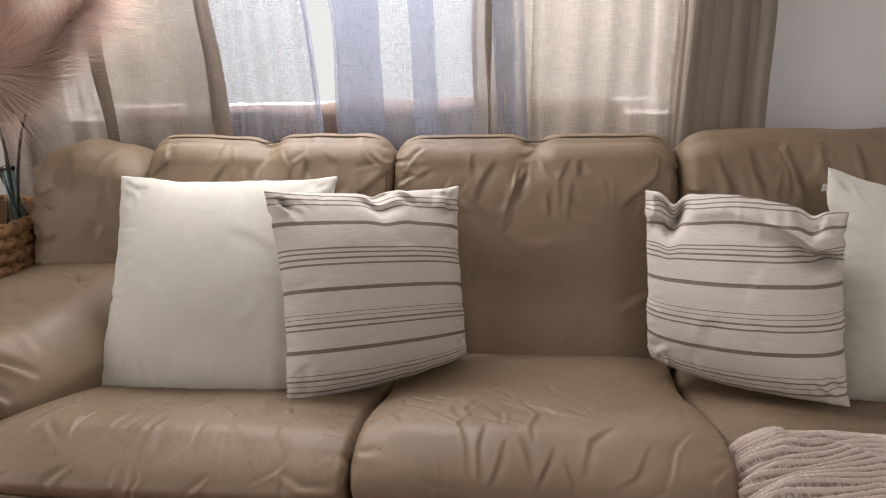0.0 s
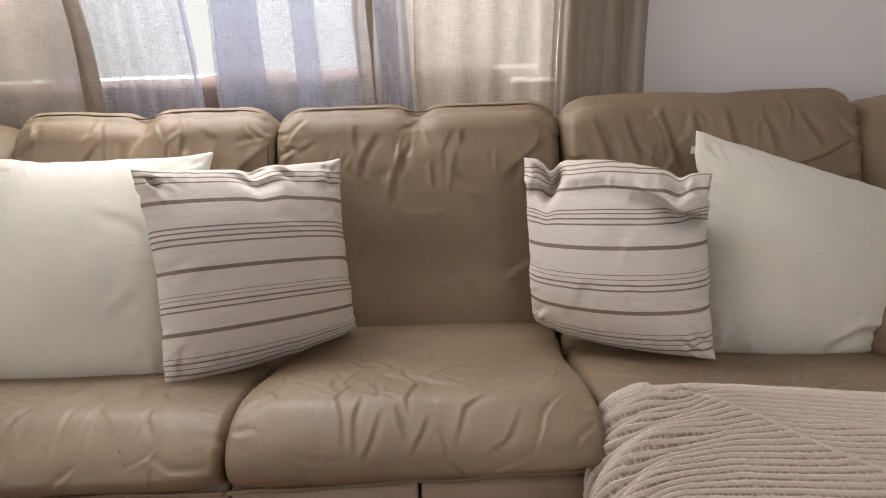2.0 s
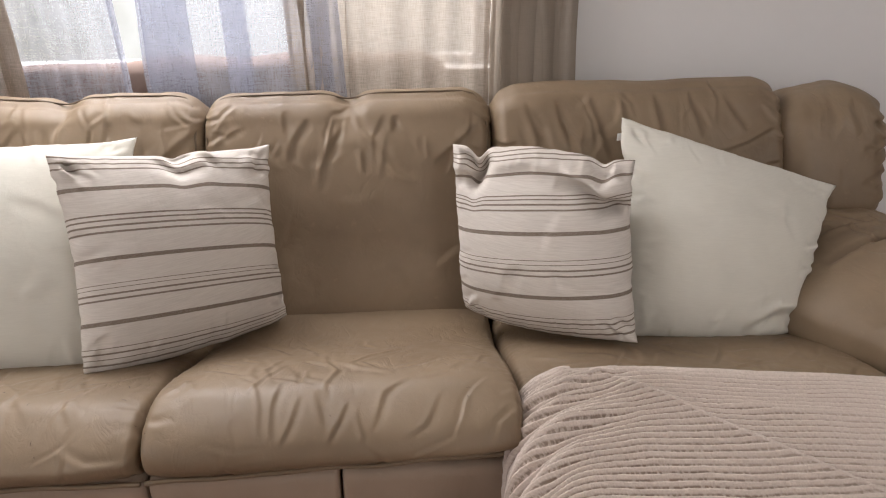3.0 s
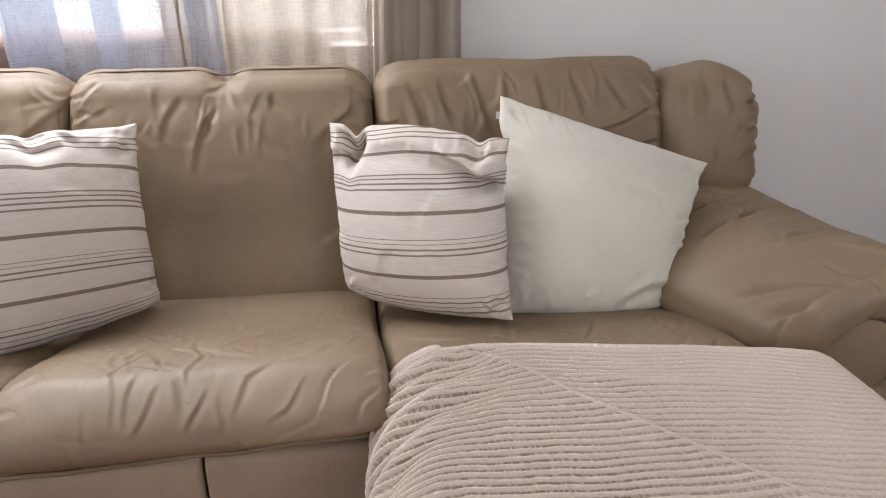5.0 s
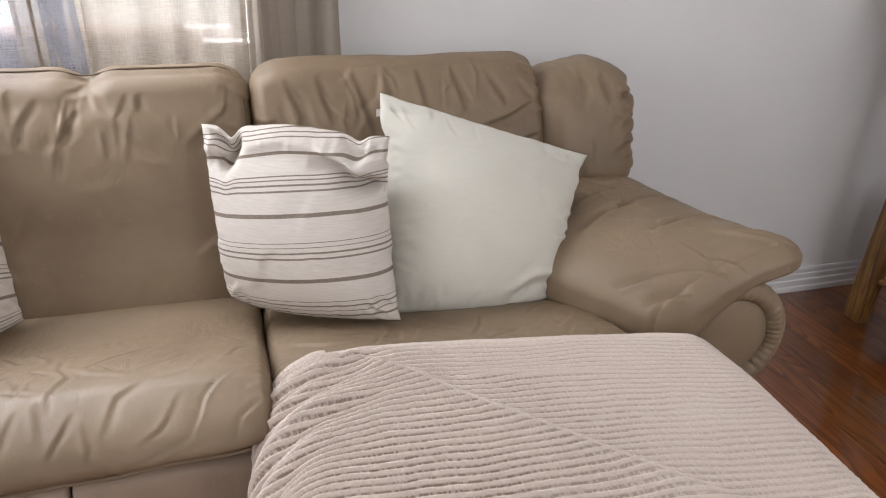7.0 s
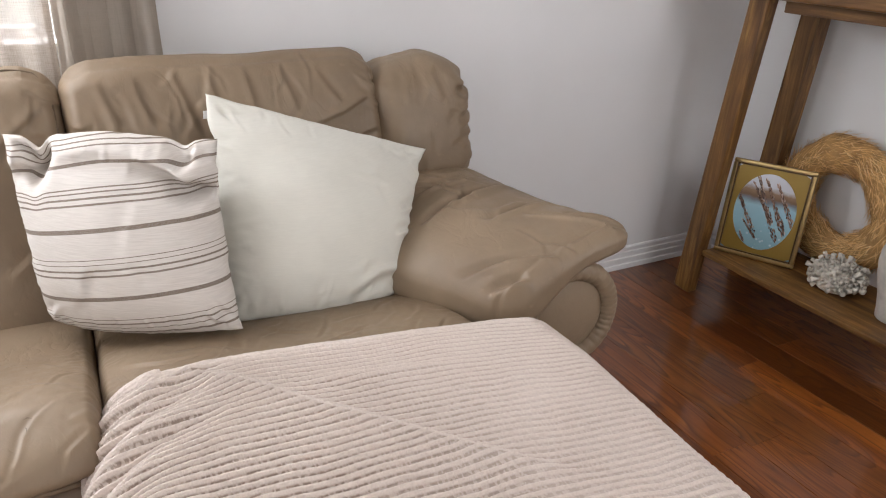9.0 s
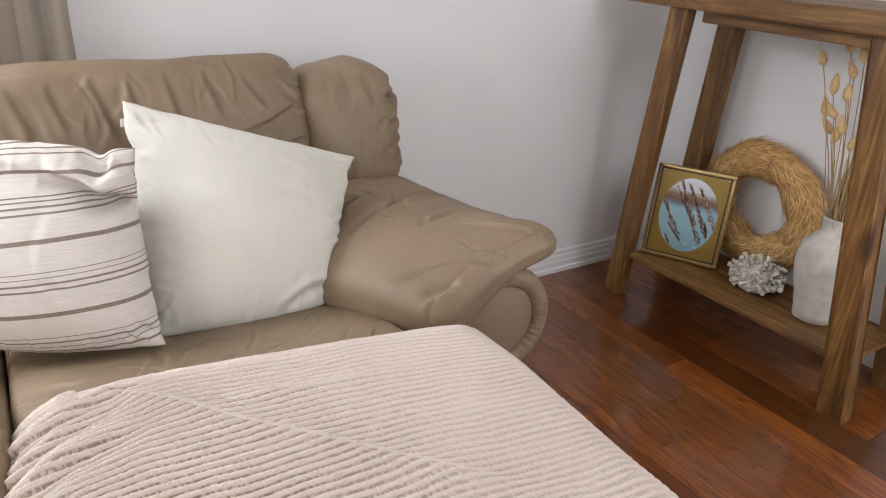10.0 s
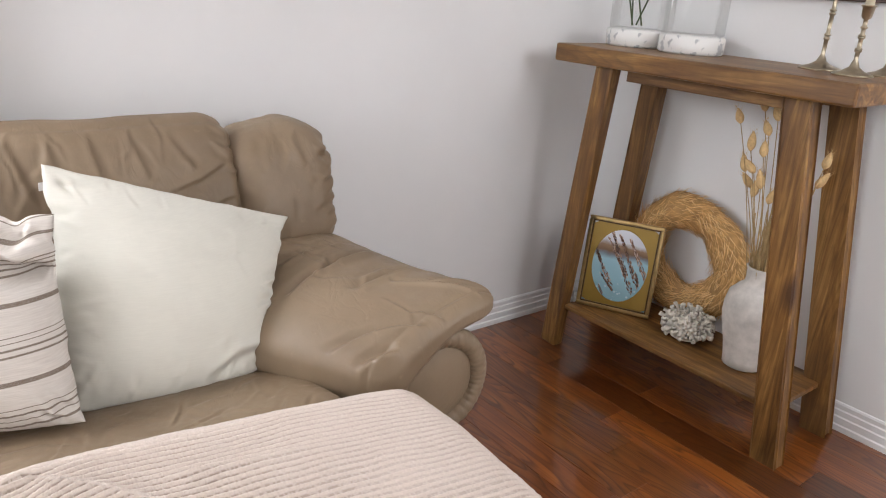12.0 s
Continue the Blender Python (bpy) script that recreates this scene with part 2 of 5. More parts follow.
WALL = painted("grey_white_wall_paint", (0.77, 0.765, 0.765), 0.7)
TRIM = painted("white_gloss_trim_paint", (0.78, 0.775, 0.78), 0.4)
CEIL = painted("white_ceiling_paint", (0.78, 0.78, 0.77), 0.8)


def timber(name, stops, grain_axis, scale=1.0, rough=0.45, knots=True, vary=0.0, coat=0.0, rings=0.35, ring_scale=7.0, pores=0.42):
    m, nt, b = material(name)
    sc = [26.0 * scale] * 3
    sc[grain_axis] = 1.6 * scale
    info = nt.nodes.new("ShaderNodeObjectInfo")
    tc = nt.nodes.new("ShaderNodeTexCoord")
    add = nt.nodes.new("ShaderNodeVectorMath")
    add.operation = "MULTIPLY_ADD"
    nt.links.new(info.outputs["Random"], add.inputs[0])
    add.inputs[1].default_value = (7.0, 9.0, 11.0)
    nt.links.new(tc.outputs["Object"], add.inputs[2])
    mp = nt.nodes.new("ShaderNodeMapping")
    mp.inputs["Scale"].default_value = sc
    nt.links.new(add.outputs[0], mp.inputs["Vector"])
    g = noise_tex(nt, mp.outputs[0], 1.0, 6, 0.62, 1.6)
    fine_scale = [190.0 * scale] * 3
    fine_scale[grain_axis] = 5.0 * scale
    mp2 = nt.nodes.new("ShaderNodeMapping")
    mp2.inputs["Scale"].default_value = fine_scale
    nt.links.new(add.outputs[0], mp2.inputs["Vector"])
    fine = noise_tex(nt, mp2.outputs[0], 1.0, 3, 0.6)
    col = ramp(nt, stops, g)
    dark = tuple(c * 0.45 for c in stops[0][1])
    col = mix(nt, mix(nt, 1.0, ramp(nt, [(0.56, (0, 0, 0)), (0.72, (1, 1, 1))], fine), (pores,) * 3, "MULTIPLY"), col, dark)
    # growth rings: level lines of a broad field drawn out along the grain
    rs = [ring_scale] * 3
    rs[grain_axis] = ring_scale * 0.11
    mp4 = nt.nodes.new("ShaderNodeMapping")
    mp4.inputs["Scale"].default_value = rs
    nt.links.new(add.outputs[0], mp4.inputs["Vector"])
    field = noise_tex(nt, mp4.outputs[0], 1.0, 2, 0.45)
    turn = nt.nodes.new("ShaderNodeMath")
    turn.operation = "MULTIPLY"
    nt.links.new(field, turn.inputs[0])
    turn.inputs[1].default_value = 26.0
    fr = nt.nodes.new("ShaderNodeMath")
    fr.operation = "FRACT"
    nt.links.new(turn.outputs[0], fr.inputs[0])
    ring = ramp(nt, [(0.0, (0, 0, 0)), (0.55, (0.25,) * 3), (0.86, (1, 1, 1)), (1.0, (0, 0, 0))], fr.outputs[0])
    col = mix(nt, mix(nt, 1.0, ring, (rings,) * 3, "MULTIPLY"), col, tuple(c * 0.7 for c in stops[0][1]))
    # uneven stain
    blot = ramp(nt, [(0.36, (0, 0, 0)), (0.66, (1, 1, 1))], noise_tex(nt, add.outputs[0], 5.5, 4, 0.6))
    col = mix(nt, mix(nt, 1.0, blot, (0.45,) * 3, "MULTIPLY"), col, stops[0][1])
    if knots:
        kn = [5.5 * scale] * 3
        kn[grain_axis] = 2.6 * scale
        mp3 = nt.nodes.new("ShaderNodeMapping")
        mp3.inputs["Scale"].default_value = kn
        nt.links.new(add.outputs[0], mp3.inputs["Vector"])
        vor = node(nt, "ShaderNodeTexVoronoi", Scale=1.0)
        nt.links.new(mp3.outputs[0], vor.inputs["Vector"])
        spot = ramp(nt, [(0.06, (1, 1, 1)), (0.18, (0, 0, 0))], vor.outputs["Distance"])
        col = mix(nt, mix(nt, 1.0, spot, (0.85,) * 3, "MULTIPLY"), col, (0.045, 0.017, 0.008))
    if vary:
        hsv = nt.nodes.new("ShaderNodeHueSaturation")
        mr = nt.nodes.new("ShaderNodeMapRange")
        nt.links.new(info.outputs["Random"], mr.inputs[0])
        mr.inputs[3].default_value, mr.inputs[4].default_value = 1 - vary, 1 + vary
        nt.links.new(mr.outputs[0], hsv.inputs["Value"])
        nt.links.new(col, hsv.inputs["Color"])
        col = hsv.outputs[0]
    nt.links.new(col, b.inputs["Base Color"])
    b.inputs["Roughness"].default_value = rough
    b.inputs["Coat Weight"].default_value = coat
    b.inputs["Coat Roughness"].default_value = 0.06
    bump(nt, b, fine, 0.12, 0.002)
    return m


OAK = [(0.28, (0.110, 0.026, 0.005)), (0.52, (0.215, 0.064, 0.010)), (0.76, (0.335, 0.114, 0.019))]
FLOOR = timber("varnished_red_oak", OAK, 1, 0.6, 0.30, False, 0.50, 0.85, 0.95, 8.0, 0.4)
PINE = [(0.30, (0.075, 0.031, 0.009)), (0.50, (0.225, 0.108, 0.029)), (0.72, (0.44, 0.245, 0.075))]
PINE_Z = timber("stained_pine_upright", PINE, 2, 1.0, 0.42)
PINE_Y = timber("stained_pine_lengthwise", PINE, 1, 1.0, 0.42)
PINE_X = timber("stained_pine_crosswise", PINE, 0, 1.0, 0.42)


def plain(name, colour, rough=0.5, metal=0.0, spot=0.15, scale=30.0):
    m, nt, b = material(name)
    n = noise_tex(nt, coords(nt), scale, 4)
    nt.links.new(ramp(nt, [(0.3, tuple(c * (1 - spot) for c in colour)), (0.7, colour)], n), b.inputs["Base Color"])
    b.inputs["Roughness"].default_value, b.inputs["Metallic"].default_value = rough, metal
    bump(nt, b, n, 0.1, 0.002)
    return m


def glass(name, colour=(1, 1, 1), rough=0.02):
    m, nt, b = material(name)
    b.inputs["Base Color"].default_value = (*colour, 1)
    b.inputs["Transmission Weight"].default_value = 1.0
    b.inputs["Roughness"].default_value, b.inputs["IOR"].default_value = rough, 1.45
    return m


def thin_glass(name, tint=(0.97, 0.985, 0.98), gloss=0.9):
    """Thin clear wall of glass: see-through, with a mirror gloss that grows towards the rim."""
    m, nt, b = material(name)
    nt.nodes.remove(b)
    see, shine, both, fres = (nt.nodes.new(k) for k in ("ShaderNodeBsdfTransparent", "ShaderNodeBsdfGlossy", "ShaderNodeMixShader", "ShaderNodeFresnel"))
    see.inputs["Color"].default_value = (*tint, 1)
    shine.inputs["Roughness"].default_value = 0.03
    fres.inputs["IOR"].default_value = 1.45
    gain = nt.nodes.new("ShaderNodeMath")
    gain.operation = "MULTIPLY"
    gain.inputs[1].default_value = gloss
    nt.links.new(fres.outputs[0], gain.inputs[0])
    nt.links.new(gain.outputs[0], both.inputs[0])
    nt.links.new(see.outputs[0], both.inputs[1])
    nt.links.new(shine.outputs[0], both.inputs[2])
    nt.links.new(both.outputs[0], nt.nodes["Material Output"].inputs["Surface"])
    return m


def sheer(name, tint, clear, weave, glow=0.5, fine=(700, 700, 700)):
    """Thin window cloth: part see-through weave, part diffuse, part light coming through."""
    m, nt, b = material(name)
    nt.nodes.remove(b)
    out = nt.nodes["Material Output"]
    warp = noise_tex(nt, coords(nt, (fine[0], 40, 30)), 1.0, 3, 0.6)
    weft = noise_tex(nt, coords(nt, (30, 40, fine[2])), 1.0, 3, 0.6)
    n = mix(nt, 0.5, warp, weft)
    blot = noise_tex(nt, coords(nt), 7.0, 3)
    n = mix(nt, 0.25, n, blot)
    holes = ramp(nt, [(0.5 - weave, (max(0, clear - 0.30),) * 3), (0.5 + weave, (min(1, clear + 0.30),) * 3)], n)
    colour = ramp(nt, [(0.35, tuple(c * 0.86 for c in tint)), (0.65, tint)], n)
    dif, tra, see = (nt.nodes.new(k) for k in ("ShaderNodeBsdfDiffuse", "ShaderNodeBsdfTranslucent", "ShaderNodeBsdfTransparent"))
    nt.links.new(colour, dif.inputs["Color"])
    nt.links.new(colour, tra.inputs["Color"])
    see.inputs["Color"].default_value = (*[min(1, 0.5 + 0.5 * c) for c in tint], 1)
    one, two = nt.nodes.new("ShaderNodeMixShader"), nt.nodes.new("ShaderNodeMixShader")
    one.inputs[0].default_value = glow
    nt.links.new(dif.outputs[0], one.inputs[1])
    nt.links.new(tra.outputs[0], one.inputs[2])
    nt.links.new(holes, two.inputs[0])
    nt.links.new(one.outputs[0], two.inputs[1])
    nt.links.new(see.outputs[0], two.inputs[2])
    nt.links.new(two.outputs[0], out.inputs["Surface"])
    return m


LINEN = sheer("beige_linen", (0.46, 0.40, 0.345), 0.19, 0.10, 0.50)
SHEER = sheer("white_voile", (0.61, 0.63, 0.71), 0.66, 0.35, 0.46)
HEAVY = sheer("beige_linen_doubled", (0.43, 0.375, 0.32), 0.04, 0.2, 0.35)

# ---- the room ----
WX0, WX1, WY0, WY1, TOP = -2.2, 3.135, -1.0, 2.2, 2.44


def empty(name, at, label="", category="", group="", kind=""):
    ob = new(name)
    ob.matrix_basis = Matrix.Translation(at)
    ob.empty_display_size = 0.1
    return tagged(ob, label, category, group, kind)


def under(ob, parent):
    """Make ob, whose mesh stands in world coordinates, a part of a top-level thing."""
    ob.parent = parent
    if parent.type == "EMPTY":
        ob.matrix_parent_inverse = parent.matrix_basis.inverted()
    return ob


def wall(name, pieces, material_=None):
    bm = bmesh.new()
    for lo, hi in pieces:
        box(bm, lo, hi)
    return tagged(part(name, bm, material_ or WALL), "pale grey-white painted plaster wall", "wall", kind="structure")


NX0, NX1, NZ0, NZ1 = -0.76, 0.885, 0.915, 2.0
T = 0.16
wall("wall_north", [((WX0, WY1, 0), (NX0, WY1 + T, TOP)), ((NX1, WY1, 0), (WX1 + T, WY1 + T, TOP)),
                    ((NX0, WY1, 0), (NX1, WY1 + T, NZ0)), ((NX0, WY1, NZ1), (NX1, WY1 + T, TOP))])
wall("wall_east", [((WX1, WY0, 0), (WX1 + T, WY1, TOP))])
RX0, RX1, RZ0, RZ1 = 1.70, 3.10, 1.30, 2.40
wall("wall_south", [((WX0, WY0 - T, 0), (RX0, WY0, TOP)), ((RX1, WY0 - T, 0), (WX1 + T, WY0, TOP)),
                    ((RX0, WY0 - T, 0), (RX1, WY0, RZ0)), ((RX0, WY0 - T, RZ1), (RX1, WY0, TOP))])
SY0, SY1 = -0.45, 1.05
wall("wall_west", [((WX0 - T, WY0 - T, 0), (WX0, SY0, TOP)), ((WX0 - T, SY1, 0), (WX0, WY1 + T, TOP)),
                   ((WX0 - T, SY0, 0), (WX0, SY1, 0.85)), ((WX0 - T, SY0, 2.15), (WX0, SY1, TOP))])
tagged(part("ceiling", box(bmesh.new(), (WX0 - T, WY0 - T, TOP), (WX1 + T, WY1 + T, TOP + 0.1)), CEIL),
       "plain white painted ceiling", "ceiling", kind="structure")


def baseboard(name, a, b, out):
    """Ribbed skirting from a to b; out points into the room."""
    prof = [(0.0, 0.0), (0.016, 0.0), (0.016, 0.018), (0.012, 0.022), (0.013, 0.044), (0.009, 0.048), (0.010, 0.066),
            (0.0065, 0.070), (0.007, 0.084), (0.004, 0.090), (0.0, 0.091)]
    a, b, out = Vector(a), Vector(b), Vector(out)
    verts = [p + out * d + Vector((0, 0, z)) for p in (a, b) for d, z in prof]
    n = len(prof)
    faces = [(i, i + 1, n + i + 1, n + i) for i in range(n - 1)] + [tuple(range(n - 1, -1, -1)), tuple(range(n, 2 * n))]
    ob = mesh_object(name, verts, faces, TRIM, flat=True)
    return tagged(ob, "white ribbed wooden baseboard along the wall", "baseboard", kind="structure")


baseboard("baseboard", (WX0, WY1, 0), (WX1 - 0.016, WY1, 0), (0, -1, 0))
baseboard("baseboard", (WX1, WY1, 0), (WX1, WY0, 0), (-1, 0, 0))

# window with frame, sill and glass
win = empty("window_1", (0, WY1, NZ0), "white framed window behind sheer curtains, bright daylight outside", "window", kind="structure")
bm = bmesh.new()
for lo, hi in (((NX0, 2.27, NZ0), (NX0 + 0.045, 2.32, NZ1)), ((NX1 - 0.045, 2.27, NZ0), (NX1, 2.32, NZ1)),
               ((NX0 + 0.045, 2.27, NZ0), (NX1 - 0.045, 2.32, NZ0 + 0.03)), ((NX0 + 0.045, 2.27, NZ1 - 0.05), (NX1 - 0.045, 2.32, NZ1))):
    box(bm, lo, hi, 0.004)
under(part("window_frame", bm, TRIM), win)
under(part("window_sill", box(bmesh.new(), (NX0, 2.192, NZ0 - 0.006), (NX1, 2.268, NZ0 + 0.004), 0.003), TRIM), win)
PANE = thin_glass("clear_window_glass")
pane = under(part("pane", box(bmesh.new(), (NX0 + 0.045, 2.292, NZ0 + 0.03), (NX1 - 0.045, 2.297, NZ1 - 0.05)), PANE), win)
pane.visible_shadow = False

# outside: lawn, and a soft pale distance
GROUND = plain("dry_lawn", (0.16, 0.17, 0.10), 0.9, 0, 0.4, 3.0)
tagged(part("ground", box(bmesh.new(), (-300, -300, -0.9), (300, 300, -0.6)), GROUND), "pale dry lawn outside the house", "ground", kind="structure")
m, nt, b = material("pale_sky_glow")
nt.nodes.remove(b)
em = nt.nodes.new("ShaderNodeEmission")
em.inputs["Strength"].default_value = 2.9
tc = nt.nodes.new("ShaderNodeTexCoord")
sep = nt.nodes.new("ShaderNodeSeparateXYZ")
nt.links.new(tc.outputs["Object"], sep.inputs[0])
edge = nt.nodes.new("ShaderNodeMath")
edge.operation = "MULTIPLY_ADD"
nt.links.new(noise_tex(nt, coords(nt), 0.9, 5, 0.65), edge.inputs[0])
edge.inputs[1].default_value = 5.0
nt.links.new(sep.outputs["X"], edge.inputs[2])
far = nt.nodes.new("ShaderNodeMapRange")
nt.links.new(edge.outputs[0], far.inputs[0])
far.inputs[1].default_value, far.inputs[2].default_value = -4.2, -1.0
leafy = ramp(nt, [(0.35, (0.30, 0.32, 0.22)), (0.5, (0.52, 0.50, 0.40)), (0.7, (0.95, 0.93, 0.88))], noise_tex(nt, coords(nt), 1.7, 5, 0.7))
nt.links.new(mix(nt, far.outputs[0], leafy, (0.97, 0.985, 1.0)), em.inputs["Color"])
nt.links.new(em.outputs[0], nt.nodes["Material Output"].inputs["Surface"])
tagged(part("backdrop", box(bmesh.new(), (-14, 12.0, -0.6), (14, 12.1, 9)), m), "bright overcast sky seen through the window", "sky", kind="structure")

# bunched cloth lying along the sill behind the curtains, its front hanging down the wall
def sill_cloth():
    n, k = 110, 20
    verts, faces = [], []
    for i in range(n + 1):
        x = -0.62 + 1.38 * i / n
        top = 0.952 + 0.010 * math.sin(5.0 * x + 0.6) + 0.016 * float(smooth(np.array(x), 0.2, 0.6)) + 0.005 * math.sin(19 * x)
        end = min(1.0, (i + 0.6) / 4, (n - i + 0.6) / 5)
        for j in range(k):
            a = 2 * math.pi * j / k
            y = 2.216 + 0.038 * end * (1 + 0.10 * math.sin(7 * x + 2 * a)) * math.cos(a)
            z = 0.925 + (top - 0.925) * math.sin(a) * end
            if math.sin(a) < -0.01:
                y = 2.184 + 0.009 * math.cos(a) + 0.004 * math.sin(31 * x)
                z = 0.925 + 0.19 * math.sin(a) * end
            verts.append((x, y, z))
    for i in range(n):
        for j in range(k):
            j2 = (j + 1) % k
            faces.append((i * k + j, i * k + j2, (i + 1) * k + j2, (i + 1) * k + j))
    faces += [tuple(range(k)), tuple(n * k + j for j in range(k - 1, -1, -1))]
    ob = mesh_object("sill_cloth", verts, faces, plain("brown_beige_cloth", (0.20, 0.145, 0.125), 0.95, 0, 0.25, 20))
    tagged(ob, "bunched mauve-brown cloth lying over the window sill", "cloth")


sill_cloth()


def curtain(name, path, y, material_, label, seed, depth=0.006, folds=9, bottom=0.62, flare=0.0, nz=30):
    """A panel whose plan follows path, a list of x places; where it doubles back the cloth lies in layers."""
    xs, ys = [], []
    for k in range(len(path) - 1):
        n = max(6, int(abs(path[k + 1] - path[k]) / 0.005))
        for i in range(n):
            t = i / n
            xs.append(path[k] + (path[k + 1] - path[k]) * t)
            ys.append(-0.0045 * (k + 0.5 - 0.5 * math.cos(math.pi * t)))
    xs.append(path[-1])
    ys.append(-0.0045 * (len(path) - 1))
    kern = np.ones(5) / 5
    px = np.convolve(np.pad(np.array(xs), 2, mode="edge"), kern, "valid")
    py = np.array(ys)
    u = np.linspace(0, 1, len(px))
    zs = np.linspace(bottom, 2.10, nz + 1)
    U, Z = np.meshgrid(u, zs)
    h = (Z - bottom) / (2.10 - bottom)
    X = np.broadcast_to(px, U.shape)
    ph = folds * 2 * np.pi * (U + 0.08 * (vnoise(U * 6, 0, h * 0.8, seed) - 0.5))
    Y = y + py + depth * (0.4 + vnoise(U * 5, 3.0, h * 0.9, seed + 1)) * np.sin(ph) + 0.008 * (vnoise(U * 14, 1.0, h * 5, seed + 2) - 0.5)
    sway = 0.034 * (vnoise(U * len(path) * 1.3, 7.0, h * 2.6, seed + 5) - 0.5) * (1 - 0.6 * h) + 0.012 * (vnoise(U * len(path) * 2, 3.0, h * 9, seed + 6) - 0.5)
    Xn = X + sway + flare * (1 - h) ** 1.5 * (U - 0.4)
    verts = np.stack([Xn, np.clip(Y, 2.090, 2.166), Z], -1).reshape(-1, 3)
    w = len(px)
    faces = [(j * w + i, j * w + i + 1, (j + 1) * w + i + 1, (j + 1) * w + i) for j in range(nz) for i in range(w - 1)]
    ob = tagged(mesh_object(name, verts, faces, material_), label, "curtain")
    # stitched side hems, laid on the cloth
    grid = verts.reshape(nz + 1, w, 3)
    for cols in (slice(0, 4), slice(w - 4, w)):
        strip = grid[:, cols].copy()
        strip[:, :, 1] -= 0.0025
        k = strip.shape[1]
        hf = [(j * k + i, j * k + i + 1, (j + 1) * k + i + 1, (j + 1) * k + i) for j in range(nz) for i in range(k - 1)]
        mesh_object("side_hem", strip.reshape(-1, 3), hf, material_, ob)
    return ob


curtain("curtain_panel", [-0.92, -0.80, -0.84, -0.585, -0.64, -0.29, -0.34], 2.150, LINEN,
        "beige sheer linen curtain panel hanging in soft folds", 3, flare=0.05)
curtain("curtain_panel", [-0.36, -0.065, -0.085], 2.160, SHEER,
        "white voile curtain panel glowing with daylight", 11, flare=0.10)
curtain("curtain_panel", [0.010, 0.145, 0.020, 0.285, 0.195, 0.469, 0.395, 0.48], 2.160, SHEER,
        "white voile curtain panel falling in narrow layered folds", 14, flare=0.05)
curtain("curtain_panel", [0.375, 0.43, 0.41, 0.53, 0.52, 0.868], 2.148, LINEN,
        "beige sheer linen curtain panel hanging in soft folds", 21)
curtain("curtain_panel", [0.880, 1.00, 0.90, 1.05, 0.96, 1.075], 2.140, HEAVY,
        "beige linen curtain gathered over the wall", 31, flare=0.03)

# ---- the sofa ----
sofa = empty("sofa", (0.5, 1.75, 0.0), "tan leather three-seat sofa with wrinkled padded cushions", "sofa")


def seat_cushion(x0, x1, seed, folds, slump=0.0, y0=1.235, rise=0.0, loose=26):
    p, faces = cube_grid(220, 204, 24)
    cx, half = (x0 + x1) / 2, np.array([(x1 - x0) / 2 + 0.004, 0.335, 0.052])
    q, n = rounded(p, half, np.array([0.020, 0.078, 0.051]))
    u, v = q[:, 0], q[:, 1] + 0.335
    top = smooth(n[:, 2], -0.2, 0.6)
    front = smooth(-n[:, 1], 0.1, 0.9)
    x, y, z = cx + u, y0 + v, 0.472 + q[:, 2]
    rim = np.clip(np.abs(u) / half[0], 0, 1)
    crown = (1 - rim ** 9) * (1 - 0.12 * rim ** 2)
    hang = np.maximum(top, smooth(np.abs(n[:, 0]), 0.2, 0.7))
    z = z + top * 0.020 * crown * smooth(v, 0.0, 0.10) - hang * ((0.100 + 0.006 * (1 - crown)) * smooth(y, 1.305, 1.70) + slump * (1 - 0.8 * smooth(y, 1.38, 1.55)))
    y = y - front * 0.022 * crown
    lay = v - np.maximum(0.52 - z, 0) * front
    inside = 1 - rim ** 8
    d = 0.004 * fbm(x * 9, y * 9, z * 9, seed) + 0.003 * fbm(x * 22, y * 14, z * 14, seed + 4) * np.exp(-((v - 0.12) / 0.13) ** 2)
    d = d + inside * creases(u, lay, loose, seed, (-0.29, 0.29), (-0.05, 0.22), 70, 34, (0.05, 0.16), (0.004, 0.008), 0.0032)
    d = d + inside * creases(u, lay, loose, seed + 50, (-0.25, 0.25), (0.06, 0.36), 120, 45, (0.06, 0.17), (0.004, 0.009), 0.0020)
    for sgn in (-1, 1):
        d = d + creases(u, v, 26, seed + 90 + sgn, (sgn * half[0] * 0.90, sgn * half[0] * 0.99), (0.02, 0.60), 0 + 12 * sgn, 18, (0.03, 0.07), (0.005, 0.008), 0.0014)
    for path, width, depth in folds:
        d = d + 0.21 * depth * fold(u, lay, path, 0.55 * width) * np.maximum(top, front)
    q2 = np.stack([x, y, z], 1) + n * d[:, None]
    q2[:, 2] += rise * (0.5 + u / half[0] / 2) * smooth(-z, -0.50, -0.42) * front
    return under(mesh_object("seat_cushion", q2, faces, LEATHER), sofa)


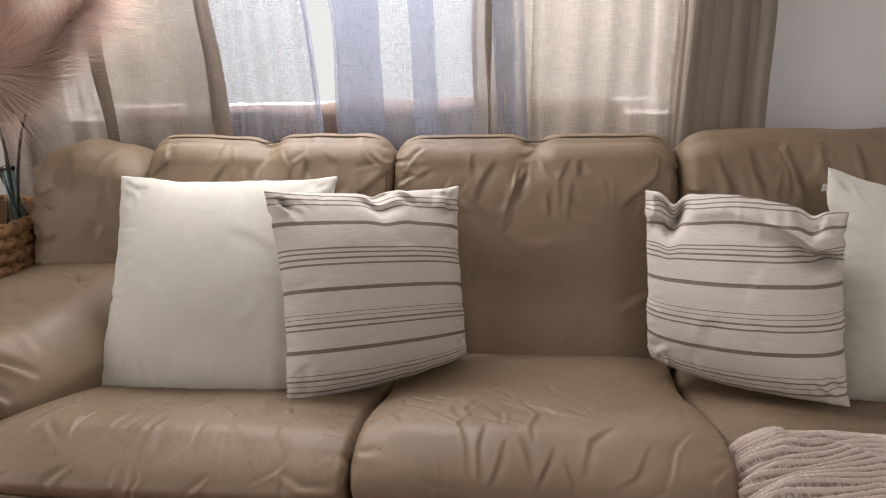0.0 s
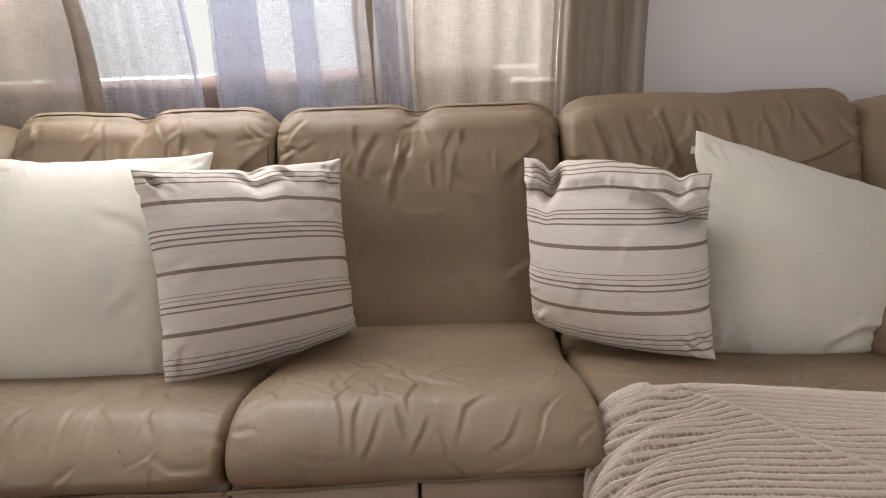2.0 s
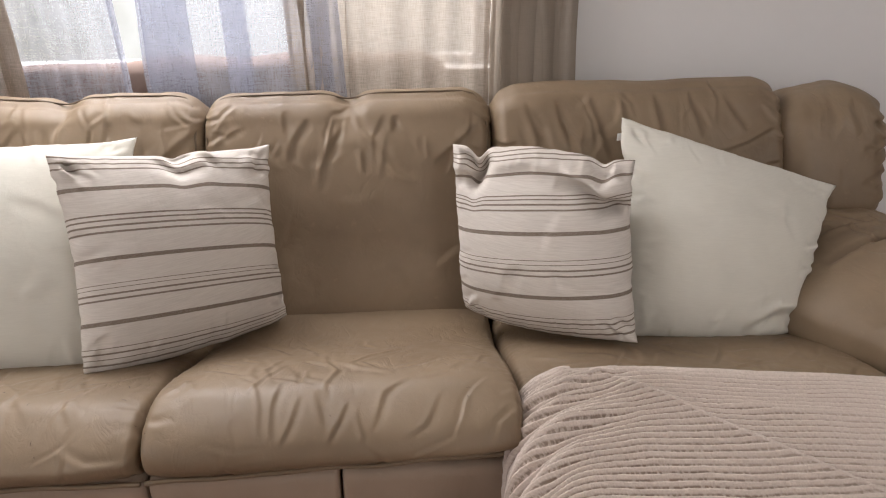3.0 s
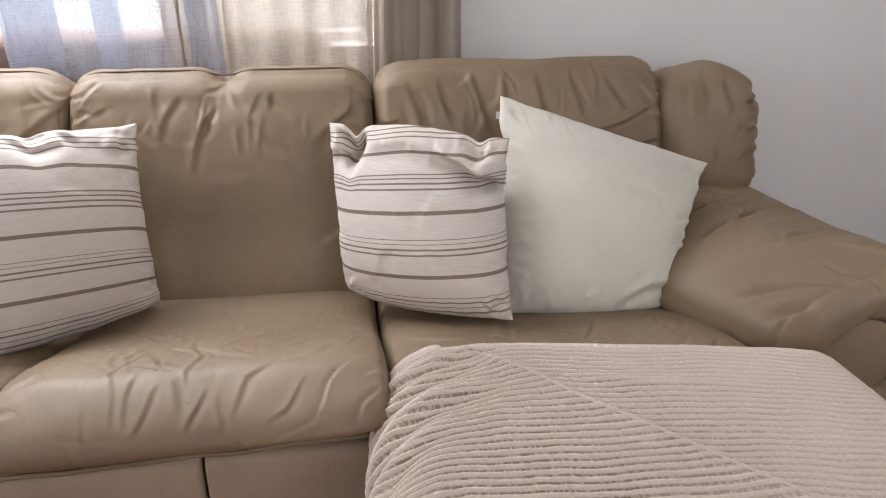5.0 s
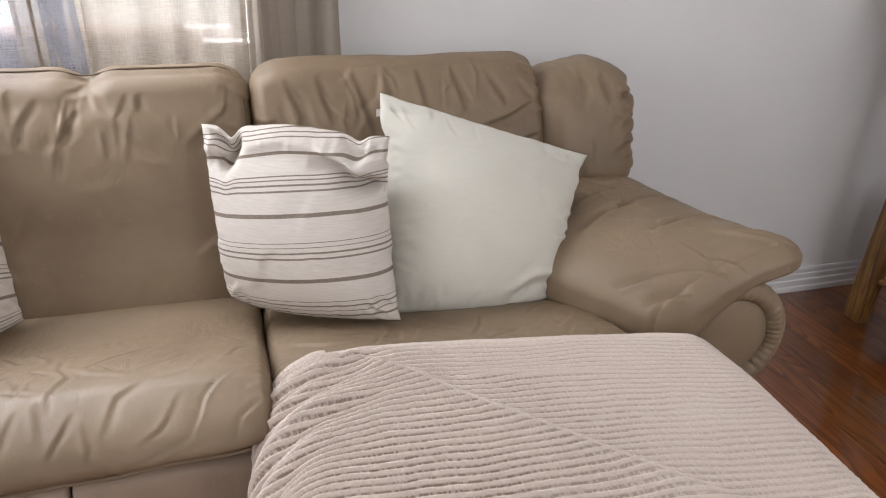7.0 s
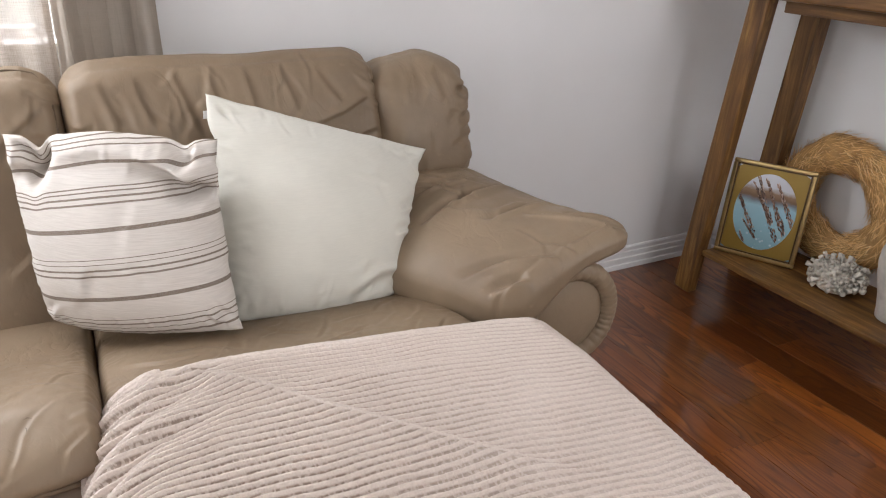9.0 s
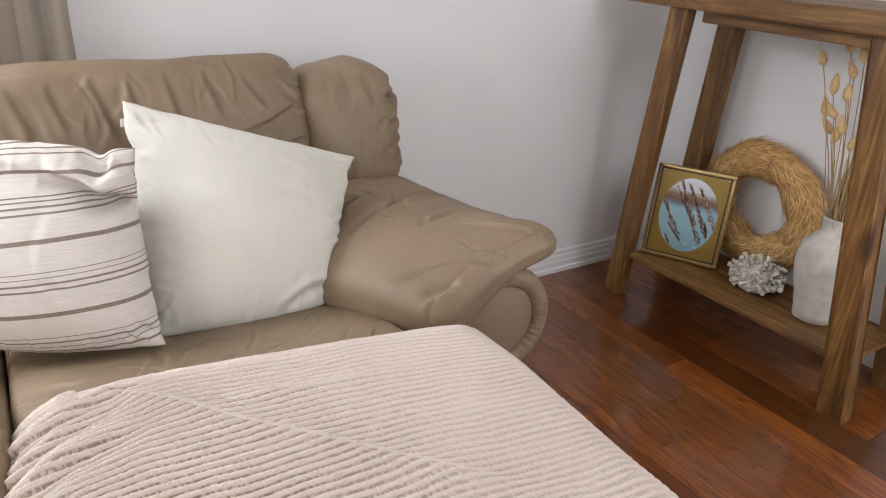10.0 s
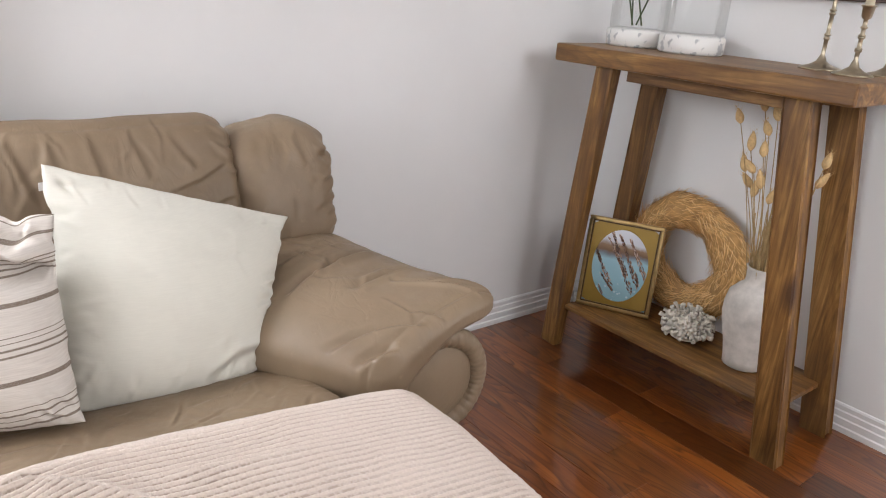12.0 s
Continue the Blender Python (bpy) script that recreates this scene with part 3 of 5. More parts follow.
MID = [([(-0.035, 0.27), (-0.023, 0.20), (0.002, 0.146), (-0.014, 0.087), (-0.009, 0.054)], 0.010, 0.012),
       ([(-0.18, 0.145), (-0.134, 0.106), (-0.116, 0.049), (-0.111, -0.005)], 0.011, 0.010), ([(-0.087, 0.098), (-0.098, 0.052), (-0.092, 0.0)], 0.010, 0.011),
       ([(-0.053, 0.067), (-0.071, 0.014), (-0.082, -0.019)], 0.010, 0.011), ([(0.025, 0.056), (0.004, 0.019), (-0.006, -0.011)], 0.009, 0.011),
       ([(0.038, 0.046), (0.05, 0.004), (0.046, -0.02)], 0.009, 0.009), ([(0.126, 0.101), (0.083, 0.065), (0.064, 0.013)], 0.011, 0.010),
       ([(0.176, 0.063), (0.145, 0.017), (0.108, -0.011)], 0.010, 0.009), ([(0.033, 0.198), (0.075, 0.145)], 0.010, 0.008),
       ([(-0.119, 0.13), (-0.031, 0.089)], 0.010, 0.007), ([(-0.162, 0.04), (-0.146, -0.028)], 0.010, 0.008)]
LEFT = [([(-0.05, 0.30), (-0.02, 0.18)], 0.012, 0.008), ([(0.02, 0.15), (0.05, 0.22)], 0.010, 0.008), ([(0.12, 0.2), (0.1, 0.05)], 0.012, 0.008),
        ([(-0.02, 0.12), (-0.04, 0.01)], 0.012, 0.008), ([(-0.15, 0.16), (-0.08, 0.13), (-0.1, 0.03)], 0.012, 0.008),
        ([(-0.22, 0.14), (-0.25, 0.02)], 0.012, 0.009), ([(-0.28, 0.13), (-0.3, 0.02)], 0.012, 0.009), ([(0.06, 0.13), (0.07, 0.0)], 0.01, 0.007)]
seat_cushion(-0.46, 0.213, 4, LEFT, 0.016, loose=30)
seat_cushion(0.217, 0.832, 9, MID, rise=0.028, loose=16)
seat_cushion(0.838, 1.50, 14, [([(-0.1, 0.4), (0.1, 0.35)], 0.02, 0.004), ([(0.1, 0.45), (0.24, 0.38)], 0.02, 0.004)], 0.030, 1.262)


WELT = leather("dark_stitched_welt", (0.130, 0.090, 0.056), (0.100, 0.068, 0.042))


def back_cushion(x0, x1, ztop, seed, folds, yoff=0.0, notch=True):
    p, faces = cube_grid(196, 26, 156)
    cx, half = (x0 + x1) / 2, np.array([(x1 - x0) / 2 + 0.003, 0.095, (ztop - 0.38) / 2])
    q, n = rounded(p, half, np.array([0.032, 0.070, 0.05]))
    u, h = q[:, 0], q[:, 2] + half[2]
    hh = h / (2 * half[2])
    fr = smooth(-n[:, 1], 0.0, 0.8)
    crown = (1 - np.clip(np.abs(u) / half[0], 0, 1) ** 2.6)
    x, y, z = cx + u, 1.905 + yoff + q[:, 1] + 0.30 * (h - 0.05) * (0.55 + 0.45 * hh), 0.38 + h
    y = y - fr * crown * 0.030 * np.sin(np.pi * np.clip(hh, 0, 1)) + 0.005 * fr * smooth(hh, 0.80, 0.9)
    y = y - 0.034 * fr * (1 - smooth(hh, 0.05, 0.45))
    d = 0.006 * fbm(x * 8, y * 8, z * 8, seed + 2) * fr
    hw, tall = half[0], 2 * half[2]
    d = d + fr * creases(u, h, 20, seed, (-0.88 * hw, 0.88 * hw), (tall - 0.16, tall - 0.03), 90, 26, (0.04, 0.13), (0.004, 0.010), 0.0036)
    d = d + fr * creases(u, h, 8, seed + 30, (-0.8 * hw, 0.8 * hw), (0.08, tall - 0.2), 60, 60, (0.06, 0.14), (0.008, 0.014), 0.0022)
    for sgn in (-1, 1):
        d = d + creases(u, h, 16, seed + 60 + sgn, (sgn * hw * 0.80, sgn * hw * 0.97), (0.10, tall - 0.03), 180 - 25 * sgn, 20, (0.04, 0.11), (0.004, 0.008), 0.0042)
    # raised welt along the top edge, and a pull in the middle
    seam = np.exp(-((hh - 0.975) / 0.008) ** 2) * fr
    d = d - 0.0030 * seam
    if notch:
        d = d - 0.020 * np.exp(-(u / 0.030) ** 2) * smooth(hh, 0.80, 0.97)
    z = z - 0.020 * smooth(np.abs(u) / half[0], 0.8, 1.0) * smooth(hh, 0.8, 1) + 0.010 * (vnoise(x * 9, 0, 0, seed + 4) - 0.5) * smooth(hh, 0.9, 1)
    z = z - 0.032 * smooth(q[:, 1], -0.045, 0.06) * smooth(hh, 0.85, 1.0)
    # gathers pulled in along the top seam
    d = d + 0.0045 * (vnoise(u * 34 + 0.5 * h, h * 3, 0, seed + 8) - 0.5) * smooth(hh, 0.72, 0.97) * smooth(vnoise(u * 7, 0, 0, seed + 2), 0.2, 0.7)
    for path, width, depth in folds:
        d = d + 0.50 * depth * fold(u, h, path, 0.65 * width) * fr
    V = np.stack([x, y, z], 1) + n * d[:, None]
    body = under(mesh_object("back_cushion", V, faces, LEATHER), sofa)
    if not notch:
        return body
    # stitched welt along the top and down both sides of the face
    face = np.where(n[:, 1] < -0.15)[0]
    uf, hf_ = u[face], h[face]
    tall = 2 * half[2]
    route = [(-0.955 * half[0], 0.10 + (tall - 0.15) * k / 30) for k in range(31)]
    route += [(-0.955 * half[0] + 1.91 * half[0] * k / 70, tall - 0.005) for k in range(71)]
    route += [(0.955 * half[0], tall - 0.05 - (tall - 0.15) * k / 30) for k in range(31)]
    pts = np.array([V[face[np.argmin((uf - a) ** 2 + (hf_ - c) ** 2)]] for a, c in route])
    pad = np.pad(pts, ((3, 3), (0, 0)), mode="edge")
    pts = sum(pad[k:k + len(pts)] for k in range(7)) / 7 + np.array([0, -0.0015, 0.0008])
    mesh_object("welt", *tube([tuple(p_) for p_ in pts], 0.0022, 6), WELT, body)
    return body


BMID = [([(0.015, 0.49), (0.032, 0.455), (0.061, 0.426)], 0.013, 0.014), ([(-0.041, 0.467), (-0.035, 0.431), (-0.055, 0.379), (-0.064, 0.326)], 0.013, 0.014),
        ([(-0.085, 0.478), (-0.12, 0.431), (-0.131, 0.385)], 0.013, 0.010), ([(0.032, 0.414), (0.038, 0.361)], 0.011, 0.010),
        ([(0.102, 0.478), (0.105, 0.443)], 0.012, 0.012), ([(0.061, 0.426), (0.108, 0.367), (0.149, 0.344)], 0.014, 0.010),
        ([(0.307, 0.461), (0.248, 0.414), (0.19, 0.373)], 0.015, 0.012), ([(-0.009, 0.455), (-0.044, 0.414)], 0.011, 0.010),
        ([(-0.143, 0.49), (-0.137, 0.449)], 0.012, 0.008), ([(-0.24, 0.20), (-0.15, 0.14)], 0.016, 0.007), ([(0.18, 0.16), (0.25, 0.2)], 0.016, 0.007)]
BRIGHT = [([(-0.27, 0.50), (-0.24, 0.42), (-0.25, 0.36)], 0.016, 0.014), ([(-0.20, 0.50), (-0.17, 0.40)], 0.014, 0.012), ([(-0.12, 0.51), (-0.08, 0.38)], 0.015, 0.013),
          ([(-0.05, 0.51), (-0.03, 0.42)], 0.014, 0.010), ([(0.03, 0.51), (0.05, 0.39)], 0.015, 0.013), ([(0.11, 0.51), (0.14, 0.41)], 0.014, 0.012),
          ([(0.19, 0.50), (0.24, 0.43)], 0.014, 0.010), ([(0.33, 0.44), (0.24, 0.40), (0.16, 0.38)], 0.014, 0.013), ([(0.33, 0.36), (0.25, 0.34)], 0.014, 0.010)]
back_cushion(-0.42, 0.190, 0.908, 5, BMID[1:3] + BMID[4:7])
back_cushion(0.194, 0.853, 0.902, 12, BMID)
back_cushion(0.857, 1.540, 0.910, 19, BRIGHT, -0.01, False)


def wing(x0, x1, z0, z1, y, seed, mirror=1):
    p, faces = cube_grid(64, 34, 68)
    half = np.array([(x1 - x0) / 2, 0.10, (z1 - z0) / 2])
    q, n = rounded(p, half, np.array([0.07, 0.085, 0.06]))
    u, h = q[:, 0] * mirror, q[:, 2] + half[2]
    hh = h / (2 * half[2])
    x = (x0 + x1) / 2 + q[:, 0]
    yy = y + q[:, 1] + 0.28 * h
    z = z0 + h + 0.016 * np.exp(-((u - 0.03) / 0.05) ** 2) * smooth(hh, 0.7, 1) - 0.02 * smooth(-u, 0.05, 0.14) * smooth(hh, 0.7, 1)
    fr = smooth(-n[:, 1], 0.0, 0.8)
    d = creases(u, h, 22, seed, (0.55 * half[0], 1.0 * half[0]), (0.03, 2 * half[2] - 0.02), 0, 18, (0.04, 0.10), (0.006, 0.010), 0.0055) + creases(u, h, 8, seed + 1, (-0.8 * half[0], 0.3 * half[0]), (0.04, 2 * half[2]), 75, 25, (0.04, 0.09), (0.008, 0.012), 0.004) + 0.004 * fbm(x * 9, yy * 9, z * 9, seed) + 0.018 * fr * np.sin(np.pi * hh) * (1 - (u / half[0]) ** 2)
    d = d + 0.008 * fold(u, h, [(0.02, 2 * half[2] - 0.03), (0.05, 2 * half[2] - 0.075)], 0.014) + 0.008 * fold(u, h, [(0.06, 0.22), (0.13, 0.215)], 0.012)
    return under(mesh_object("wing_cushion", np.stack([x, yy, z], 1) + n * d[:, None], faces, LEATHER), sofa)


wing(1.515, 1.795, 0.585, 0.876, 1.93, 6)
wing(-0.725, -0.405, 0.565, 0.880, 1.93, 8, -1)


def arm_pad(inner, outer_front, outer_back, mirror, seed, folds, taper=0.10, steep=0.50):
    """Fat arm pillow, built for the side with growing x and mirrored for the other."""
    p, faces = cube_grid(100, 190, 40)
    half = np.array([1.0, 1.0, 1.0])
    q, n = rounded(p, half, np.array([0.44, 0.20, 0.80]))
    s, t, r = (q[:, 0] + 1) / 2, (q[:, 1] + 1) / 2, q[:, 2]
    y = 1.305 + 0.70 * t
    xo = outer_front + (outer_back - outer_front) * smooth(t, 0.05, 0.85)
    xi = inner + taper * (1 - smooth(t, 0.0, 0.42)) + 0.03 * np.sin(np.pi * np.clip(t, 0, 1))* -1
    x = xi + (xo - xi) * s
    top_z = 0.562 + 0.064 * smooth(s, -0.05, steep) - 0.010 * smooth(s, 0.7, 1.0)
    low_z = 0.425 + 0.130 * smooth(s, 0.10, 0.62)
    z = (top_z + low_z) / 2 + (top_z - low_z) / 2 * r + 0.006 * np.sin(np.pi * t) - 0.015 * smooth(t, 0.75, 1.0) + 0.030 * (1 - smooth(t, 0.03, 0.45)) * smooth(s, 0.40, 0.90)
    nn = n * np.array([1.2, 0.5, 1.0])
    nn = nn / np.linalg.norm(nn, axis=1, keepdims=True)
    up = smooth(n[:, 2], -0.3, 0.5)
    d = up * creases(s, t, 14, seed, (0.20, 0.95), (0.05, 0.75), 12, 26, (0.20, 0.45), (0.010, 0.018), 0.0042) + 0.012 * fbm(x * 6, y * 6, z * 6, seed + 1)
    # stitched seam round the front panel
    d = d - 0.0035 * np.exp(-((t - 0.050) / 0.006) ** 2)
    for path, width, depth in folds:
        d = d + 1.05 * depth * fold(s, t, path, 0.6 * width) * up
    v = np.stack([x, y, z], 1) + nn * d[:, None]
    if mirror:
        v[:, 0] = mirror - v[:, 0]
        faces = [f[::-1] for f in faces]
    return under(mesh_object("arm_pad", v, faces, LEATHER), sofa)


ARMF = [([(0.22, 0.42), (0.95, 0.55)], 0.028, 0.017), ([(0.42, 0.29), (0.88, 0.33)], 0.024, 0.012),
        ([(0.62, 0.27), (0.84, 0.03)], 0.026, 0.014), ([(0.04, 0.17), (0.42, 0.03)], 0.024, 0.012),
        ([(0.40, 0.10), (0.52, 0.02)], 0.020, 0.010), ([(0.02, 0.08), (0.22, 0.03)], 0.022, 0.012), ([(0.30, 0.58), (0.85, 0.66)], 0.026, 0.009),
        ([(0.75, 0.20), (0.97, 0.07)], 0.020, 0.012)]
arm_pad(1.440, 1.858, 1.790, 0, 3, ARMF)
arm_pad(1.432, 1.865, 1.790, 1.052, 7, ARMF[2:], 0.06, 0.30)


def scroll_arm(mirror):
    """Rolled arm body with its flat front disc and a gathered welt round it."""
    cx, cz, r = 1.716, 0.458, 0.096
    sign = -1 if mirror else 1
    fx = (lambda x: mirror - x) if mirror else (lambda x: x)
    verts, faces, k = [], [], 40
    for i, y in enumerate((1.335, 1.345, 1.6, 2.0)):
        for j in range(k):
            a = 2 * math.pi * j / k
            verts.append((fx(cx + r * math.cos(a)), y, cz + r * math.sin(a)))
    for i in range(3):
        for j in range(k):
            j2 = (j + 1) % k
            faces.append((i * k + j, i * k + j2, (i + 1) * k + j2, (i + 1) * k + j))
    faces += [tuple(range(k)), tuple(3 * k + j for j in range(k))]
    lo, hi = sorted((fx(1.60), fx(1.79)))
    bm = bmesh.new()
    box(bm, (lo, 1.36, 0.02), (hi, 2.03, 0.40), 0.012)
    bm2 = bpy.data.meshes.new("tmp")
    bm.to_mesh(bm2)
    bm.free()
    pv, pf = [tuple(v.co) for v in bm2.vertices], [tuple(f.vertices) for f in bm2.polygons]
    bpy.data.meshes.remove(bm2)
    body = under(mesh_object("arm_body", *merge([(verts, faces), (pv, pf)]), LEATHER, flat=True), sofa)
    # flat front disc, slightly domed
    dv, df = [], []
    rings = 8
    for i in range(rings + 1):
        rr = (r - 0.012) * i / rings
        for j in range(k):
            a = 2 * math.pi * j / k
            dv.append((fx(cx + rr * math.cos(a)), 1.322 + 0.010 * (i / rings) ** 3, cz + rr * math.sin(a)))
    for i in range(rings):
        for j in range(k):
            j2 = (j + 1) % k
            df.append((i * k + j, i * k + j2, (i + 1) * k + j2, (i + 1) * k + j))
    mesh_object("front_disc", dv, df, LEATHER, body)
    # gathered welt
    wv, wf, n, m_ = [], [], 260, 14
    for i in range(n):
        a = 2 * math.pi * i / n
        rad = 0.0215 * (1 + 0.075 * abs(math.sin(a * 21 + 2.2 * math.sin(3 * a))) + 0.02 * math.sin(7 * a) - 0.03)
        for j in range(m_):
            b_ = 2 * math.pi * j / m_
            rr = r + 0.008 + rad * math.cos(b_)
            wv.append((fx(cx + rr * math.cos(a)), 1.338 + rad * math.sin(b_), cz + rr * math.sin(a)))
    for i in range(n):
        for j in range(m_):
            i2, j2 = (i + 1) % n, (j + 1) % m_
            wf.append((i * m_ + j, i2 * m_ + j, i2 * m_ + j2, i * m_ + j2))
    mesh_object("gathered_welt", wv, wf, LEATHER, body)


scroll_arm(0)
scroll_arm(1.052)

# upholstered base: front panels below the seats, rear frame
for x0, x1 in ((-0.44, 0.213), (0.217, 0.527), (0.529, 0.826), (0.830, 1.59)):
    p, faces = cube_grid(60, 6, 30)
    q, n = rounded(p, np.array([(x1 - x0) / 2, 0.04, 0.19]), np.array([0.006, 0.025, 0.025]))
    x, z = (x0 + x1) / 2 + q[:, 0], 0.235 + q[:, 2]
    d = 0.006 * fbm(x * 6, 0, z * 4, 3) + creases(q[:, 0], q[:, 2], 14, int(100 * (x0 + 2)), (-0.3, 0.3), (-0.05, 0.17), 85, 18, (0.08, 0.2), (0.008, 0.016), 0.004)
    under(mesh_object("front_panel", np.stack([x, 1.290 + q[:, 1], z], 1) + n * d[:, None], faces, VINYL), sofa)
for x0, x1, rise in ((-0.44, 0.211, 0.0), (0.219, 0.828, 0.028), (0.840, 1.50, 0.0)):
    pts = [(x0 + (x1 - x0) * i / 40, 1.243 + 0.0015 * math.sin(i * 0.7), 0.424 + rise * i / 40 + 0.0015 * math.sin(i * 0.45)) for i in range(41)]
    under(mesh_object("piping", *tube(pts, 0.0045), LEATHER), sofa)
under(part("back_frame", box(bmesh.new(), (-0.62, 2.05, 0.03), (1.70, 2.095, 0.74), 0.02), VINYL), sofa)
under(part("base_frame", box(bmesh.new(), (-0.55, 1.34, 0.02), (1.60, 2.04, 0.34), 0.02), VINYL), sofa)


# ---- pillows ----
def pillow(corners, front, back, material_, label, seed, dents=(), soft=(0, 0, 0, 0), hollows=(), sag=0.03, group="pillows on the sofa", n=110, crisp=1.0, notches=(), side=-0.02, skew=0.0, weft=((0, 0), (1, 1))):
    """A stuffed cover from its four corners (top and bottom, in reading order), with how far it swells to either side."""
    tl, tr, bl, br = (np.array(c, float) for c in corners)
    nrm = np.cross(tr - tl, bl - tl)
    nrm = nrm / np.linalg.norm(nrm)
    if nrm[1] > 0:
        nrm = -nrm
    ctr = (tl + tr + bl + br) / 4
    uu, vv = np.meshgrid(np.linspace(0, 1, n + 1), np.linspace(0, 1, n + 1))
    u, v = uu.ravel(), vv.ravel()
    a, b_ = 2 * u - 1, 2 * v - 1
    # the edges draw in between the corners
    topk = smooth(-b_, -0.2, 0.9)
    au = a * (1 + side * (1 - b_ ** 2) * np.abs(a) ** 3)
    bv = b_ * (1 + np.where(b_ < 0, -sag, 0.028) * (1 - a ** 2) * np.abs(b_) ** 3)
    for k, (sa, sb) in enumerate(((-1, -1), (1, -1), (-1, 1), (1, 1))):
        w_ = soft[k] * np.clip((1 + sa * a) / 2, 0, 1) ** 5 * np.clip((1 + sb * b_) / 2, 0, 1) ** 5
        au, bv = au - sa * w_, bv - sb * w_
    au = au + (0.030 * (vnoise(v * 9, 0, 0, seed) - 0.5) + 0.026 * (vnoise(v * 26, 0, 2, seed) - 0.5)) * np.abs(a) ** 8
    bv = bv + (0.022 * (vnoise(u * 8, 0, 4, seed + 1) - 0.5) + 0.012 * (vnoise(u * 24, 0, 7, seed) - 0.5)) * np.abs(b_) ** 8
    for nu, nw, deep in notches:
        bv = bv + deep * np.exp(-((u - nu) / nw) ** 2) * topk ** 3
    su, sv = (au + 1) / 2, (bv + 1) / 2
    base = ((1 - su) * (1 - sv))[:, None] * tl + (su * (1 - sv))[:, None] * tr + ((1 - su) * sv)[:, None] * bl + (su * sv)[:, None] * br
    prof = np.clip((1 - a ** 2) * (1 - b_ ** 2), 0, 1)
    swell = prof ** 0.56 * (1.00 + 0.24 * sv)
    rim = np.exp(-((1 - np.maximum(np.abs(a), np.abs(b_))) / 0.10) ** 2)
    w = np.linalg.norm(tr - tl)
    X, Y = su * w, sv * w
    wrk = 0.007 * fbm(X * 9, Y * 9, 0, seed, 4)
    for k in range(4):
        uu_, vv_ = ((v, u), (v, 1 - u), (u, v), (u, 1 - v))[k]
        wrk = wrk + creases(uu_, vv_, 20, seed * 7 + k, (0.05, 0.95), (0.0, 0.10), 90, 25, (0.08, 0.20), (0.010, 0.020), 0.0030)
    for k, (cu, cv, ang) in enumerate(((0.06, 0.06, 45), (0.94, 0.06, 135), (0.06, 0.94, 135), (0.94, 0.94, 45))):
        wrk = wrk + creases(u, v, 7, seed * 5 + k, (cu - 0.05, cu + 0.05), (cv - 0.05, cv + 0.05), ang, 25, (0.12, 0.28), (0.014, 0.024), 0.0060)
    wrk = wrk + creases(u, v, 6, seed * 3, (0.15, 0.85), (0.15, 0.85), 20, 60, (0.12, 0.3), (0.02, 0.04), 0.0035)
    wrk = wrk * crisp
    for hu, hv, ru, rv, deep in hollows:
        wrk = wrk - deep * np.exp(-((u - hu) / ru) ** 2 - ((v - hv) / rv) ** 2)
    for path, width, depth in dents:
        wrk = wrk + depth * fold(u, v, path, width)
    edge = smooth(prof, 0.0, 0.06)
    f = base + nrm * (swell * front + wrk * edge)[:, None]
    bk = base - nrm * (swell * back - 0.5 * wrk * edge)[:, None]
    w1 = n + 1
    idx = np.arange(w1 * w1).reshape(w1, w1)
    inner = np.ones((w1, w1), bool)
    inner[0, :] = inner[-1, :] = inner[:, 0] = inner[:, -1] = False
    back_id = idx.copy()
    back_id[inner] = w1 * w1 + np.arange(inner.sum())
    verts = np.concatenate([f, bk[inner.ravel()]]) - ctr
    uv = np.stack([u, np.interp(v + skew * (u - 0.3) * (1 - v ** 12), *zip(*weft))], 1)
    uvs = np.concatenate([uv, uv[inner.ravel()]])
    faces = []
    for j in range(n):
        for i in range(n):
            faces.append((idx[j, i], idx[j + 1, i], idx[j + 1, i + 1], idx[j, i + 1]))
            faces.append((back_id[j, i], back_id[j, i + 1], back_id[j + 1, i + 1], back_id[j + 1, i]))
    ob = mesh_object("throw_pillow", verts, faces, material_, uvs=uvs)
    ob.location = ctr
    return tagged(ob, label, "pillow", group)


W_L = pillow(((-0.391, 1.780, 0.860), (0.095, 1.805, 0.852), (-0.380, 1.526, 0.466), (0.085, 1.550, 0.464)), 0.080, 0.080, WHITE_CLOTH,
             "plain ivory square throw pillow leaning on the sofa back", 2, sag=0.060, crisp=0.5, side=-0.07)
S_L = pillow(((-0.017, 1.642, 0.866), (0.358, 1.857, 0.816), (0.043, 1.452, 0.486), (0.388, 1.745, 0.446)), 0.078, 0.075, STRIPED,
             "off-white throw pillow with thin brown stripes, leaning askew", 5,
             [([(0.40, 0.03), (0.52, 0.11), (0.66, 0.12)], 0.030, 0.010), ([(0.62, 0.02), (0.70, 0.10)], 0.025, 0.008)],
             hollows=((0.53, 0.02, 0.07, 0.09, 0.020), (0.66, 0.0, 0.04, 0.08, -0.006)), sag=0.06, side=-0.095, soft=(0.01, 0, 0.055, 0.06), notches=((0.52, 0.05, 0.045), (0.64, 0.04, -0.02)),
             skew=-0.075, weft=((-0.1, -0.1), (0, 0), (0.198, 0.176), (0.362, 0.342), (0.5225, 0.476), (0.66, 0.645), (0.80, 0.777), (1, 1), (1.1, 1.1)))
